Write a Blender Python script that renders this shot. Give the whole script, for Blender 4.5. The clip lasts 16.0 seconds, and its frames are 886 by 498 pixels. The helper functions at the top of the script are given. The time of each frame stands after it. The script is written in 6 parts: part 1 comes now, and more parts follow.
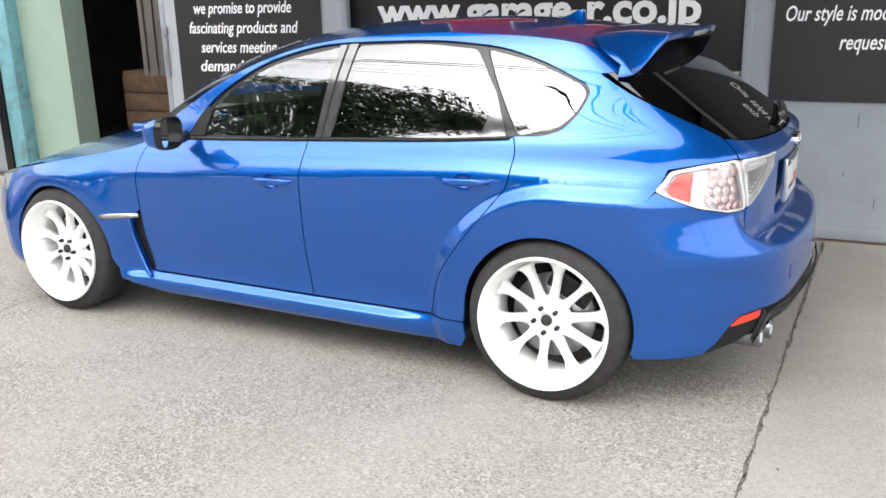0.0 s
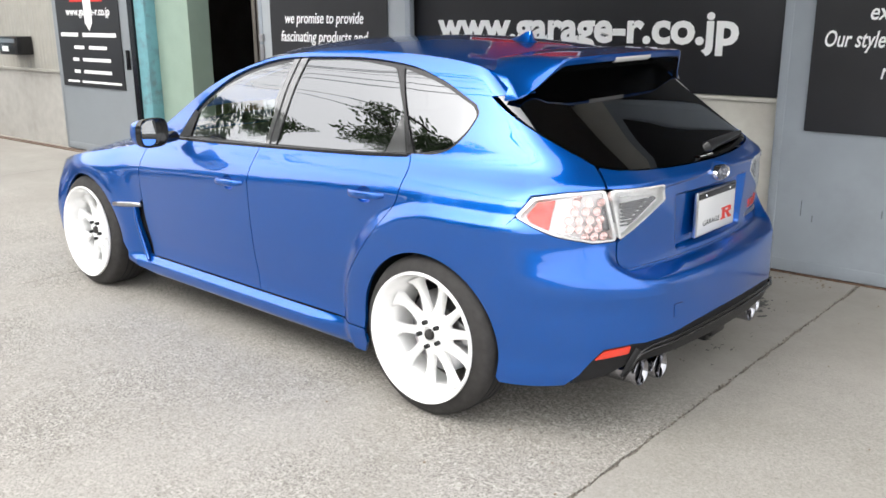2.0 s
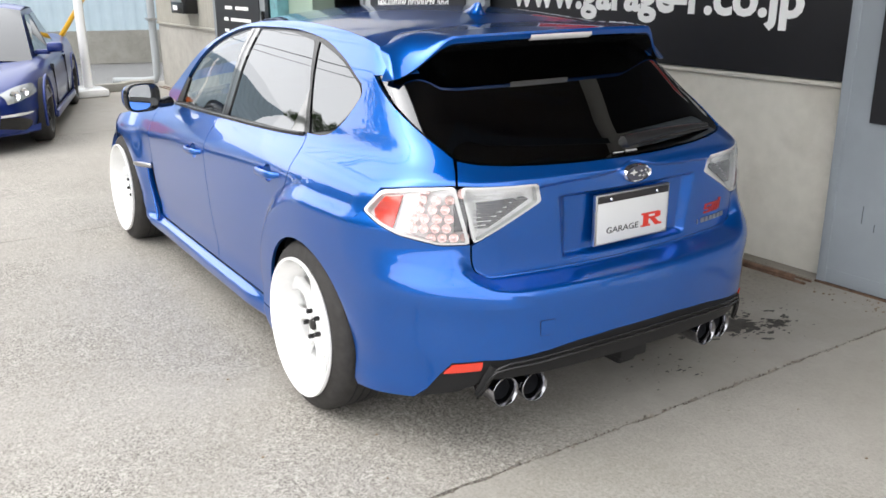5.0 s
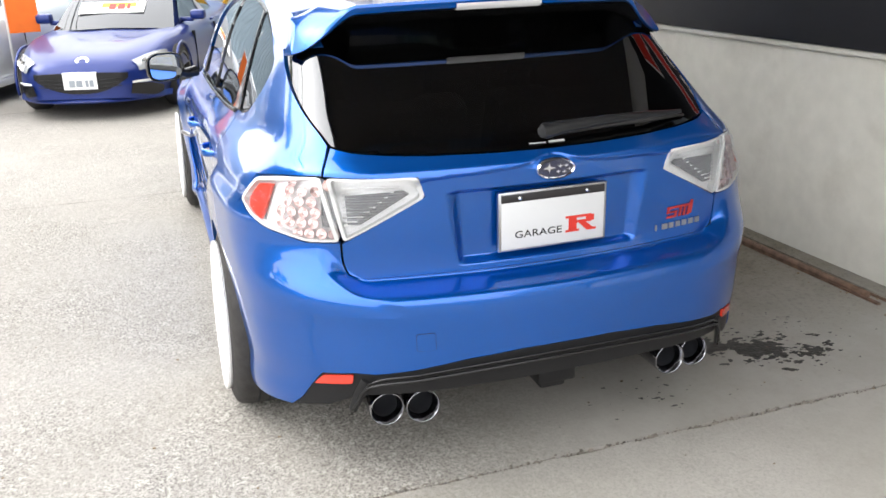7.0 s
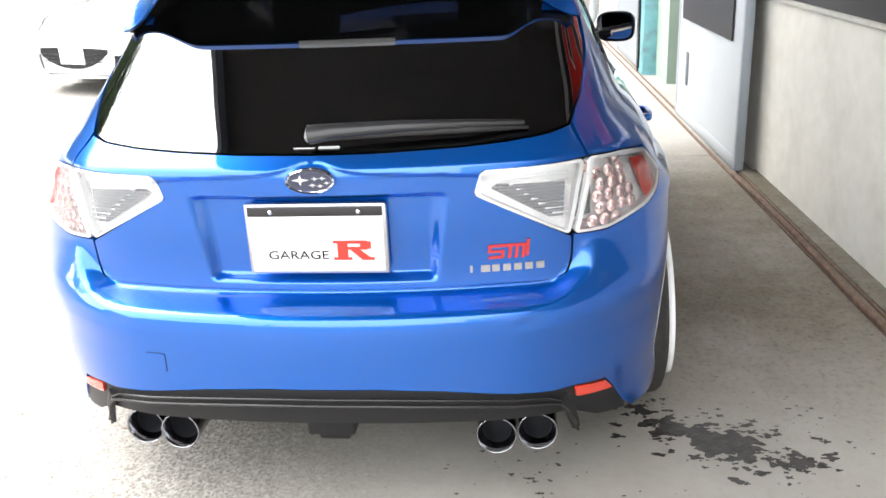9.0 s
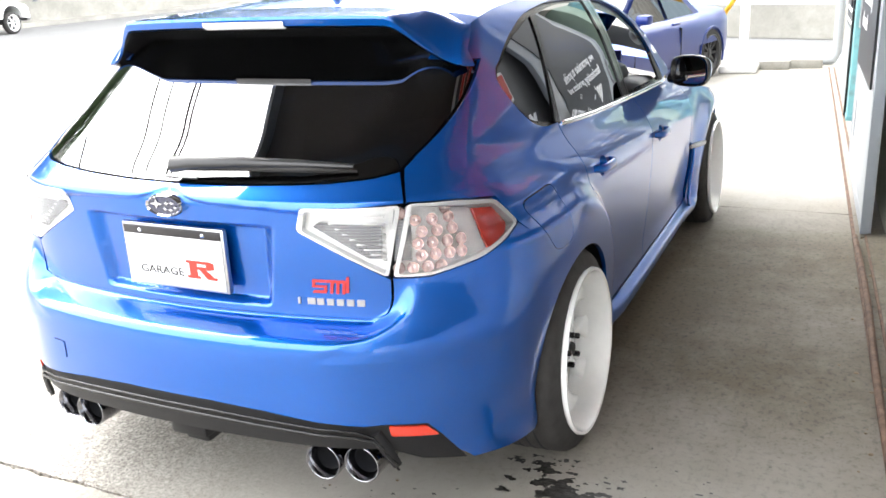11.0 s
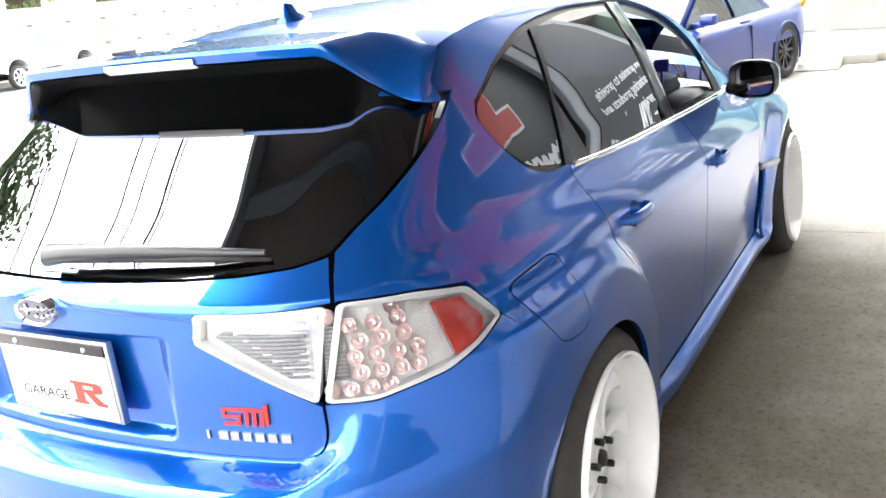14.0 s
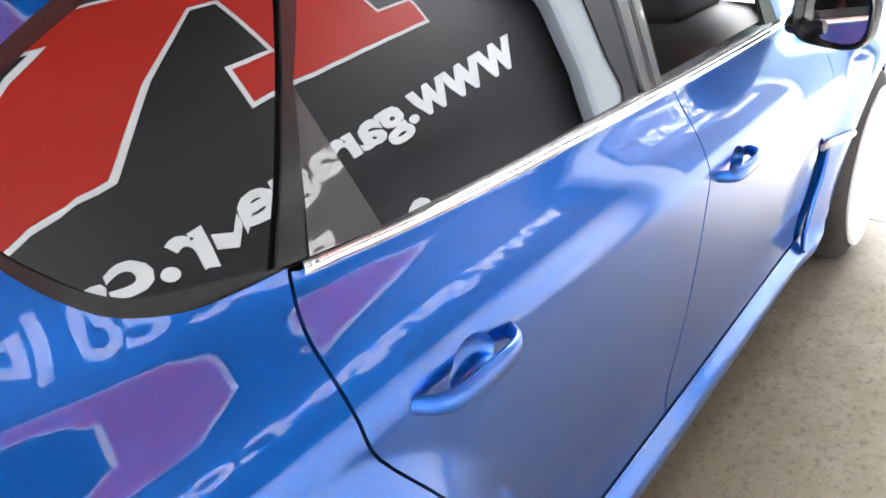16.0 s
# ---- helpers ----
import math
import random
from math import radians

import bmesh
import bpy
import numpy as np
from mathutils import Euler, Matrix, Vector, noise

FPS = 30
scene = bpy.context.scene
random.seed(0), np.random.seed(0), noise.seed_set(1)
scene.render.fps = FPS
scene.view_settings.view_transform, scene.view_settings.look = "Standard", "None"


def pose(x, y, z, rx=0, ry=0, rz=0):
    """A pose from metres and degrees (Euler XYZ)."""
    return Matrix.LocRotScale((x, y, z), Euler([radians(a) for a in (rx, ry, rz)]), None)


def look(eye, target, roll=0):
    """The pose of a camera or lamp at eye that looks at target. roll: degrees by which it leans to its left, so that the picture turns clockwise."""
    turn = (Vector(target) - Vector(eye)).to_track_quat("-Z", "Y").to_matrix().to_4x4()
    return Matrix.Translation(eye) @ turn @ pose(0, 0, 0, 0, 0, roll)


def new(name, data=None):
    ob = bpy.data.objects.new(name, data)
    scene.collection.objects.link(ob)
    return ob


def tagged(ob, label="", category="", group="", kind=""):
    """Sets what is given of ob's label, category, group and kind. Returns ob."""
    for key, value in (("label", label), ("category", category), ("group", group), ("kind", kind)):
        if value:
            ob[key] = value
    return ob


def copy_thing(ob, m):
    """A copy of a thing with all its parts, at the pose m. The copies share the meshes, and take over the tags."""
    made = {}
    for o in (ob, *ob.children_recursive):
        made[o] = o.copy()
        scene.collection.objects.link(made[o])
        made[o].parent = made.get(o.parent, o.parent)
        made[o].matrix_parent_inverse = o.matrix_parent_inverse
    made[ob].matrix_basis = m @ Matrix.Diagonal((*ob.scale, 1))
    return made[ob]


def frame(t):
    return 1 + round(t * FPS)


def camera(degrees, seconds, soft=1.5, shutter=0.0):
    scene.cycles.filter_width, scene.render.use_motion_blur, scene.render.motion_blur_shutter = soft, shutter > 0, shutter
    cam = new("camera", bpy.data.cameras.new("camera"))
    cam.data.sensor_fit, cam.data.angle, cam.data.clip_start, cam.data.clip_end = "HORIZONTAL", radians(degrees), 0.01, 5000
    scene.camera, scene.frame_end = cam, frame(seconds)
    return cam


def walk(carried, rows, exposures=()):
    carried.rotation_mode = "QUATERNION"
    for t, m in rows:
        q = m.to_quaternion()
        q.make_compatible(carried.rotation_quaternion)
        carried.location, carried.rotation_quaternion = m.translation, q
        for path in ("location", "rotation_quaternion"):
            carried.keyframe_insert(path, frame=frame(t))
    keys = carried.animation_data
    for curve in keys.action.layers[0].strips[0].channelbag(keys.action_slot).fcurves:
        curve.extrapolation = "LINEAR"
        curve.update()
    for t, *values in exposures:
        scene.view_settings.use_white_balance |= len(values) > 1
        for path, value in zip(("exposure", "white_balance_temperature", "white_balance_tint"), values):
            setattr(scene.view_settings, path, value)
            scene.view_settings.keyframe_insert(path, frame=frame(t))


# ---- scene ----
cam = camera(53.9, 16.0, 1.6)
# seconds, eye in metres, turn in degrees
PATH = [
    (0.0, 1.1013, -3.8011, 1.5063, 73.960, 1.350, 27.222),
    (0.5, 1.4180, -3.6943, 1.5134, 74.288, 1.379, 31.086),
    (1.0, 1.6917, -3.5490, 1.5228, 74.425, 1.269, 34.793),
    (1.5, 1.9235, -3.3926, 1.5332, 74.451, 0.937, 38.107),
    (2.0, 2.1556, -3.2092, 1.5401, 74.616, 0.328, 41.468),
    (2.5, 2.3421, -2.9936, 1.5381, 74.881, -0.534, 44.808),
    (3.0, 2.4976, -2.7759, 1.5630, 74.649, -1.161, 47.900),
    (3.5, 2.5922, -2.5810, 1.5698, 74.280, -1.267, 50.561),
    (4.0, 2.6804, -2.3991, 1.5747, 73.648, -0.851, 53.076),
    (6.5, 2.8789, -1.3981, 1.5593, 70.472, 1.479, 66.155),
    (7.0, 2.9097, -1.0435, 1.5442, 70.281, 1.509, 71.341),
    (7.5, 2.8990, -0.6330, 1.5280, 69.935, 1.785, 77.183),
    (8.0, 2.8264, -0.2104, 1.5318, 69.003, 2.299, 82.847),
    (8.5, 2.7420, 0.1650, 1.4890, 69.101, 2.336, 88.587),
    (9.0, 2.6460, 0.5120, 1.4650, 69.547, 2.530, 95.461),
    (9.5, 2.4980, 0.8280, 1.4730, 69.879, 2.817, 103.086),
    (10.0, 2.4440, 1.1490, 1.4790, 71.105, 2.555, 109.150),
    (12.5, 2.4010, 1.7940, 1.4800, 71.616, 4.176, 117.123),
    (13.0, 2.2680, 1.7300, 1.4600, 71.188, 5.397, 117.504),
    (13.5, 2.0090, 1.6140, 1.4410, 71.030, 6.434, 118.519),
    (14.0, 1.7450, 1.5420, 1.4350, 73.314, 6.900, 118.932),
    (14.5, 1.4640, 1.4820, 1.4410, 72.759, 5.350, 117.820),
    (15.0, 1.1320, 1.4380, 1.4050, 66.319, 2.839, 120.224),
    (15.5, 0.7770, 1.4040, 1.3850, 63.129, 1.070, 124.279),
    (16.0, 0.3410, 1.3160, 1.3900, 63.044, 1.159, 124.840),
]
walk(cam, [(t, pose(x, y, z, rx, ry, rz)) for t, x, y, z, rx, ry, rz in PATH], [(0.0, 1.35), (2.0, 1.32), (4.0, 1.30), (6.5, 1.47), (8.0, 2.2), (10.0, 2.68), (12.5, 2.9), (14.0, 3.15), (15.0, 3.62), (15.5, 4.02), (16.0, 4.32)])

# ---- daylight: a bright, thinly overcast sky ----
world = bpy.data.worlds.new("daylight")
scene.world = world
world.use_nodes = True
_nt = world.node_tree
_bg = _nt.nodes["Background"]
_sky = _nt.nodes.new("ShaderNodeTexSky")
_sky.sky_type = 'NISHITA'
_sky.sun_disc = False
_sky.sun_elevation = radians(47)
_sky.sun_rotation = radians(202)
_sky.air_density, _sky.dust_density, _sky.ozone_density = 1.0, 6.0, 0.6
_hsv = _nt.nodes.new("ShaderNodeHueSaturation")
_hsv.inputs["Saturation"].default_value = 0.22
_nt.links.new(_sky.outputs[0], _hsv.inputs["Color"])
_cloud = _nt.nodes.new("ShaderNodeMix")
_cloud.data_type = 'RGBA'
_cloud.inputs["Factor"].default_value = 0.6
_cloud.inputs["B"].default_value = (9.8, 9.9, 10.1, 1)
_nt.links.new(_hsv.outputs[0], _cloud.inputs["A"])
_nt.links.new(_cloud.outputs["Result"], _bg.inputs[0])
_bg.inputs[1].default_value = 0.15
sun = new("sun", bpy.data.lights.new("sun", "SUN"))
sun.data.energy = 0.5
sun.data.angle = radians(110)
sun.data.color = (1.0, 0.965, 0.91)
sun.matrix_world = look((-6, -15, 17.5), (0, 0, 0))

# ---- materials ----
def material(name, base=(0.5, 0.5, 0.5), rough=0.5, metal=0.0, coat=0.0, ior=1.45, spread=0.0, scale=8.0, bump=0.0, bump_scale=60.0,
             stain=0.0, stain_scale=1.3, stain_colour=(0.1, 0.09, 0.08), emit=0.0, transmission=0.0, alpha=1.0):
    """A principled surface with variation at two scales: grain (scale) and stains (stain_scale), in object metres."""
    m = bpy.data.materials.new(name)
    m.use_nodes = True
    nt = m.node_tree
    b = nt.nodes["Principled BSDF"]
    b.inputs["Base Color"].default_value = (*base, 1)
    b.inputs["Roughness"].default_value = rough
    b.inputs["Metallic"].default_value = metal
    b.inputs["Coat Weight"].default_value = coat
    b.inputs["Coat Roughness"].default_value = 0.02
    b.inputs["IOR"].default_value = ior
    b.inputs["Transmission Weight"].default_value = transmission
    b.inputs["Alpha"].default_value = alpha
    if emit:
        b.inputs["Emission Color"].default_value = (*base, 1)
        b.inputs["Emission Strength"].default_value = emit
    if spread or stain or bump:
        tc = nt.nodes.new("ShaderNodeNewGeometry")
    colour = None
    if spread:
        n = nt.nodes.new("ShaderNodeTexNoise")
        n.inputs["Scale"].default_value = scale
        n.inputs["Detail"].default_value = 6
        nt.links.new(tc.outputs["Position"], n.inputs["Vector"])
        r = nt.nodes.new("ShaderNodeMapRange")
        r.inputs["From Min"].default_value, r.inputs["From Max"].default_value = 0.3, 0.7
        r.inputs["To Min"].default_value, r.inputs["To Max"].default_value = 1 - spread, 1 + spread
        nt.links.new(n.outputs[0], r.inputs["Value"])
        v = nt.nodes.new("ShaderNodeVectorMath")
        v.operation = 'SCALE'
        v.inputs[0].default_value = base
        nt.links.new(r.outputs[0], v.inputs["Scale"])
        colour = v.outputs[0]
        nt.links.new(colour, b.inputs["Base Color"])
    if stain:
        n = nt.nodes.new("ShaderNodeTexNoise")
        n.inputs["Scale"].default_value = stain_scale
        n.inputs["Detail"].default_value = 8
        n.inputs["Roughness"].default_value = 0.62
        nt.links.new(tc.outputs["Position"], n.inputs["Vector"])
        r = nt.nodes.new("ShaderNodeMapRange")
        r.inputs["From Min"].default_value, r.inputs["From Max"].default_value = 0.5, 0.72
        r.inputs["To Max"].default_value = stain
        nt.links.new(n.outputs[0], r.inputs["Value"])
        x = nt.nodes.new("ShaderNodeMix")
        x.data_type = 'RGBA'
        x.inputs["A"].default_value = (*base, 1)
        x.inputs["B"].default_value = (*stain_colour, 1)
        if colour:
            nt.links.new(colour, x.inputs["A"])
        nt.links.new(r.outputs[0], x.inputs["Factor"])
        nt.links.new(x.outputs["Result"], b.inputs["Base Color"])
    if bump:
        n = nt.nodes.new("ShaderNodeTexNoise")
        n.inputs["Scale"].default_value = bump_scale
        n.inputs["Detail"].default_value = 4
        nt.links.new(tc.outputs["Position"], n.inputs["Vector"])
        u = nt.nodes.new("ShaderNodeBump")
        u.inputs["Strength"].default_value = bump
        u.inputs["Distance"].default_value = 0.01
        nt.links.new(n.outputs[0], u.inputs["Height"])
        nt.links.new(u.outputs[0], b.inputs["Normal"])
    return m


PAINT = material("blue_pearl_paint", (0.001, 0.094, 0.43), 0.30, 0.74, 1.0, spread=0.05, scale=900)
PAINT.node_tree.nodes["Principled BSDF"].inputs["Specular IOR Level"].default_value = 0.05
PAINT.node_tree.nodes["Principled BSDF"].inputs["Coat IOR"].default_value = 1.58
PAINT.node_tree.nodes["Principled BSDF"].inputs["Coat Roughness"].default_value = 0.008
PAINT_IN = material("dark_inner_shell", (0.008, 0.009, 0.012), 0.8)
BLACK = material("black_plastic", (0.011, 0.011, 0.012), 0.42, spread=0.15, scale=200, bump=0.05, bump_scale=500)
BLACK.node_tree.nodes["Principled BSDF"].inputs["Specular IOR Level"].default_value = 0.3
SATIN = material("satin_black_trim", (0.01, 0.01, 0.011), 0.25)
GLOSS = material("glossy_pillar_trim", (0.035, 0.035, 0.037), 0.3, coat=1.0)
GLOSS.node_tree.nodes["Principled BSDF"].inputs["Coat IOR"].default_value = 1.9
RUBBER = material("tyre_rubber", (0.028, 0.026, 0.025), 0.75, spread=0.25, scale=30, bump=0.15, bump_scale=160)
WHITE = material("white_wheel_enamel", (0.86, 0.86, 0.85), 0.22, coat=0.5, spread=0.02, scale=40)
CHROME = material("chrome", (0.78, 0.79, 0.8), 0.08, 1.0)
SMOKED = material("smoked_chrome", (0.30, 0.30, 0.32), 0.12, 1.0, spread=0.2, scale=60)
STEEL = material("brushed_steel", (0.45, 0.45, 0.46), 0.3, 1.0, spread=0.1, scale=120)
def glass(name, tint, ior, rough=0.0):
    """Thin glass: its tint lets light through, its gloss follows the angle."""
    m = bpy.data.materials.new(name)
    m.use_nodes = True
    nt = m.node_tree
    for n in list(nt.nodes):
        if n.type == 'BSDF_PRINCIPLED':
            nt.nodes.remove(n)
    out = nt.nodes["Material Output"]
    t = nt.nodes.new("ShaderNodeBsdfTransparent")
    t.inputs[0].default_value = (*tint, 1)
    g = nt.nodes.new("ShaderNodeBsdfGlossy")
    g.inputs["Roughness"].default_value = rough
    g.inputs["Color"].default_value = (0.95, 0.97, 1, 1)
    f = nt.nodes.new("ShaderNodeFresnel")
    f.inputs[0].default_value = ior
    x = nt.nodes.new("ShaderNodeMixShader")
    nt.links.new(f.outputs[0], x.inputs[0])
    nt.links.new(t.outputs[0], x.inputs[1])
    nt.links.new(g.outputs[0], x.inputs[2])
    nt.links.new(x.outputs[0], out.inputs[0])
    return m


TINT = glass("smoked_glass", (0.010, 0.010, 0.011), 1.95)
SIDE_TINT = glass("smoked_side_glass", (0.012, 0.012, 0.013), 2.28)
PANE = glass("clear_glass", (0.52, 0.56, 0.55), 2.4)
LENS = glass("clear_lamp_lens", (0.98, 0.98, 0.98), 1.45)
LAMP_IN = material("lamp_reflector", (0.93, 0.93, 0.93), 0.25, 0.15, spread=0.08, scale=160, bump=0.4, bump_scale=260)
RIBBED = material("ribbed_reflector_chrome", (0.50, 0.50, 0.51), 0.22, 0.75)


def ribs(m, scale, dark):
    """Fine horizontal flutes, in shade and relief."""
    nt = m.node_tree
    b = nt.nodes["Principled BSDF"]
    geo = nt.nodes.new("ShaderNodeNewGeometry")
    w = nt.nodes.new("ShaderNodeTexWave")
    w.bands_direction = 'Z'
    w.inputs["Scale"].default_value, w.inputs["Distortion"].default_value = scale, 1.2
    w.inputs["Detail Scale"].default_value = 40
    nt.links.new(geo.outputs["Position"], w.inputs["Vector"])
    x = nt.nodes.new("ShaderNodeMix")
    x.data_type = 'RGBA'
    x.inputs["A"].default_value = (*dark, 1)
    x.inputs["B"].default_value = b.inputs["Base Color"].default_value
    nt.links.new(w.outputs["Color"], x.inputs["Factor"])
    nt.links.new(x.outputs["Result"], b.inputs["Base Color"])
    u = nt.nodes.new("ShaderNodeBump")
    u.inputs["Strength"].default_value, u.inputs["Distance"].default_value = 0.6, 0.004
    nt.links.new(w.outputs["Fac"], u.inputs["Height"])
    nt.links.new(u.outputs[0], b.inputs["Normal"])


ribs(RIBBED, 42, (0.20, 0.20, 0.21))
LAMP_RIM = material("frosted_lamp_edge", (0.78, 0.78, 0.77), 0.25, coat=0.6)
LED = material("lamp_bulb_cup", (0.86, 0.70, 0.68), 0.10, 0.75, coat=1.0)
RED = material("red_reflector", (0.62, 0.035, 0.015), 0.2, coat=1.0, bump=0.3, bump_scale=700)
SIGNRED = material("sign_red", (0.55, 0.03, 0.018), 0.4)
PINK = material("red_badge", (0.5, 0.05, 0.05), 0.25, 0.5)
SEAT = material("seat_cloth", (0.02, 0.02, 0.022), 0.9, spread=0.2, scale=300)
DASH = material("dashboard_vinyl", (0.05, 0.052, 0.055), 0.6, bump=0.1, bump_scale=400)
MIRROR = material("mirror_glass", (0.85, 0.87, 0.88), 0.01, 1.0)


def concrete(name, base, dark, light, speck, bump, blotch, drip=None):
    """Worn concrete: aggregate flecks, blotches and long soft stains, at real size. drip: y past which a roof keeps
    the rain off, so that the fine skin has stayed on and dirt lies on it."""
    m = bpy.data.materials.new(name)
    m.use_nodes = True
    nt = m.node_tree
    b = nt.nodes["Principled BSDF"]
    b.inputs["Roughness"].default_value = 0.85
    geo = nt.nodes.new("ShaderNodeNewGeometry")

    def noise_node(scale, detail, rough=0.6):
        n = nt.nodes.new("ShaderNodeTexNoise")
        n.inputs["Scale"].default_value, n.inputs["Detail"].default_value, n.inputs["Roughness"].default_value = scale, detail, rough
        nt.links.new(geo.outputs["Position"], n.inputs["Vector"])
        return n.outputs[0]

    def ranged(src, a, z, lo, hi):
        r = nt.nodes.new("ShaderNodeMapRange")
        for key, v in (("From Min", a), ("From Max", z), ("To Min", lo), ("To Max", hi)):
            r.inputs[key].default_value = v
        nt.links.new(src, r.inputs["Value"])
        return r.outputs[0]

    def sums(op, a, c):
        x = nt.nodes.new("ShaderNodeMath")
        x.operation = op
        for k, v in enumerate((a, c)):
            if isinstance(v, float):
                x.inputs[k].default_value = v
            else:
                nt.links.new(v, x.inputs[k])
        return x.outputs[0]

    def mixed(a, c, factor):
        x = nt.nodes.new("ShaderNodeMix")
        x.data_type = 'RGBA'
        for key, v in (("A", a), ("B", c)):
            if isinstance(v, tuple):
                x.inputs[key].default_value = (*v, 1)
            else:
                nt.links.new(v, x.inputs[key])
        nt.links.new(factor, x.inputs["Factor"])
        return x.outputs["Result"]

    patch = noise_node(1.1, 5)
    big = ranged(noise_node(0.7, 7), .40, .64, 0, blotch)
    mid = ranged(noise_node(6, 6, .7), .42, .7, 0, .55 * blotch)
    # flecks stand close together in some patches and are rubbed away in others
    where = ranged(patch, .40, .60, .45, 1)
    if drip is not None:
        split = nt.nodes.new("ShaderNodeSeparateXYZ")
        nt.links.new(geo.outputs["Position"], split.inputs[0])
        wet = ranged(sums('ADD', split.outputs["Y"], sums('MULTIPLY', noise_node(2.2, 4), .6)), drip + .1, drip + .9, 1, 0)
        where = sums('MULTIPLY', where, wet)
    fine = sums('MULTIPLY', ranged(noise_node(62, 5, .8), .50, .57, 0, speck), where)
    grit = sums('MULTIPLY', ranged(noise_node(96, 5, .85), .515, .545, 0, speck), where)
    stones = nt.nodes.new("ShaderNodeTexVoronoi")
    stones.inputs["Scale"].default_value = 70
    nt.links.new(geo.outputs["Position"], stones.inputs["Vector"])
    tone = nt.nodes.new("ShaderNodeSeparateColor")
    nt.links.new(stones.outputs["Color"], tone.inputs[0])
    pale = sums('MULTIPLY', ranged(tone.outputs[0], .62, .9, 0, .75 * speck), where)
    deep = sums('MULTIPLY', ranged(tone.outputs[1], .72, .95, 0, .55 * speck), where)
    col = mixed(base, dark, big)
    col = mixed(col, dark, mid)
    col = mixed(col, light, fine)
    col = mixed(col, tuple(1.12 * c for c in light), pale)
    col = mixed(col, tuple(.55 * c for c in dark), deep)
    pebble = tuple(.27 * c for c in dark)
    col = mixed(col, pebble, grit)
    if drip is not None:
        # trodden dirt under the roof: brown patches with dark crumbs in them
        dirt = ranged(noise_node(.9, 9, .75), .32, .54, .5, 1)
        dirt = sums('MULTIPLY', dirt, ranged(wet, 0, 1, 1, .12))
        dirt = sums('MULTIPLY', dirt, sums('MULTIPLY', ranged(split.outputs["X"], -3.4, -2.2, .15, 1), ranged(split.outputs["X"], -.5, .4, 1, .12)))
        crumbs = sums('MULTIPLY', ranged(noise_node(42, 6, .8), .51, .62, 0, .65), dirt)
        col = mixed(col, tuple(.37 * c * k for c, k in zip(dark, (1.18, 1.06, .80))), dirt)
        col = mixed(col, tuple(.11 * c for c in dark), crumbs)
    nt.links.new(col, b.inputs["Base Color"])
    u = nt.nodes.new("ShaderNodeBump")
    u.inputs["Strength"].default_value, u.inputs["Distance"].default_value = bump, 0.004
    nt.links.new(sums('MULTIPLY', noise_node(120, 4, .7), where), u.inputs["Height"])
    nt.links.new(u.outputs[0], b.inputs["Normal"])
    return m


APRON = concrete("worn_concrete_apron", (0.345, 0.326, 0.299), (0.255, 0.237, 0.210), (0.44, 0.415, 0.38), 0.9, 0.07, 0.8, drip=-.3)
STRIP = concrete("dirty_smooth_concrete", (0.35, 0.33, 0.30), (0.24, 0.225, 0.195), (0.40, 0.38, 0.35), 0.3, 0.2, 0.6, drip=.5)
ASPHALT = concrete("pale_asphalt", (0.17, 0.17, 0.17), (0.11, 0.11, 0.11), (0.26, 0.26, 0.26), 0.6, 0.4, 0.4)
RETAIN = concrete("grey_retaining_concrete", (0.30, 0.29, 0.26), (0.17, 0.165, 0.145), (0.36, 0.35, 0.32), 0.2, 0.2, 0.8)
CONC = material("limewashed_wall", (0.60, 0.58, 0.52), 0.8, spread=0.05, scale=12, stain=0.45, stain_scale=2.2, stain_colour=(0.38, 0.35, 0.30), bump=0.08, bump_scale=30)
CONC2 = material("weathered_plaster", (0.40, 0.385, 0.35), 0.85, spread=0.07, scale=9, stain=0.5, stain_scale=2.2, stain_colour=(0.26, 0.24, 0.21), bump=0.1, bump_scale=30)
SIGN = material("black_sign_board", (0.018, 0.018, 0.020), 0.45, spread=0.1, scale=4)
GREY = material("grey_door_paint", (0.29, 0.32, 0.35), 0.5, spread=0.07, scale=3, stain=0.35, stain_scale=1.6, stain_colour=(0.17, 0.18, 0.19))
GREY2 = material("pale_door_paint", (0.36, 0.385, 0.40), 0.5, spread=0.05, scale=3, stain=0.3, stain_scale=3, stain_colour=(0.30, 0.31, 0.32))
GREY3 = material("dull_grey_door_paint", (0.24, 0.26, 0.275), 0.5, spread=0.06, scale=3, stain=0.3, stain_scale=3, stain_colour=(0.17, 0.18, 0.19))
STEELBLUE = material("dark_door_frame", (0.07, 0.085, 0.10), 0.5, spread=0.1, scale=9)
LETTER = material("white_lettering", (0.90, 0.90, 0.89), 0.5)
RUST = material("rusty_rail", (0.13, 0.078, 0.052), 0.8, spread=0.35, scale=25, bump=0.4, bump_scale=120)
GREEN = material("pale_green_paint", (0.28, 0.37, 0.30), 0.6, spread=0.05, scale=5, stain=0.2, stain_scale=3, stain_colour=(.3, .36, .3))
TEAL = material("chipped_teal_paint", (0.16, 0.36, 0.40), 0.55, spread=0.1, scale=9, stain=0.7, stain_scale=7, stain_colour=(0.12, 0.10, 0.09))
SHEETING = material("beige_corrugated_sheet", (0.38, 0.365, 0.32), 0.55, spread=0.06, scale=6, stain=0.3, stain_scale=2, stain_colour=(.36, .33, .28))
FENCE = material("pale_blue_sheet", (0.42, 0.52, 0.58), 0.5, spread=0.05, scale=3)
WOOD = material("old_wood", (0.22, 0.13, 0.07), 0.7, spread=0.3, scale=14)
LEAF = material("leaf_green", (0.055, 0.095, 0.03), 0.6, spread=0.5, scale=2)
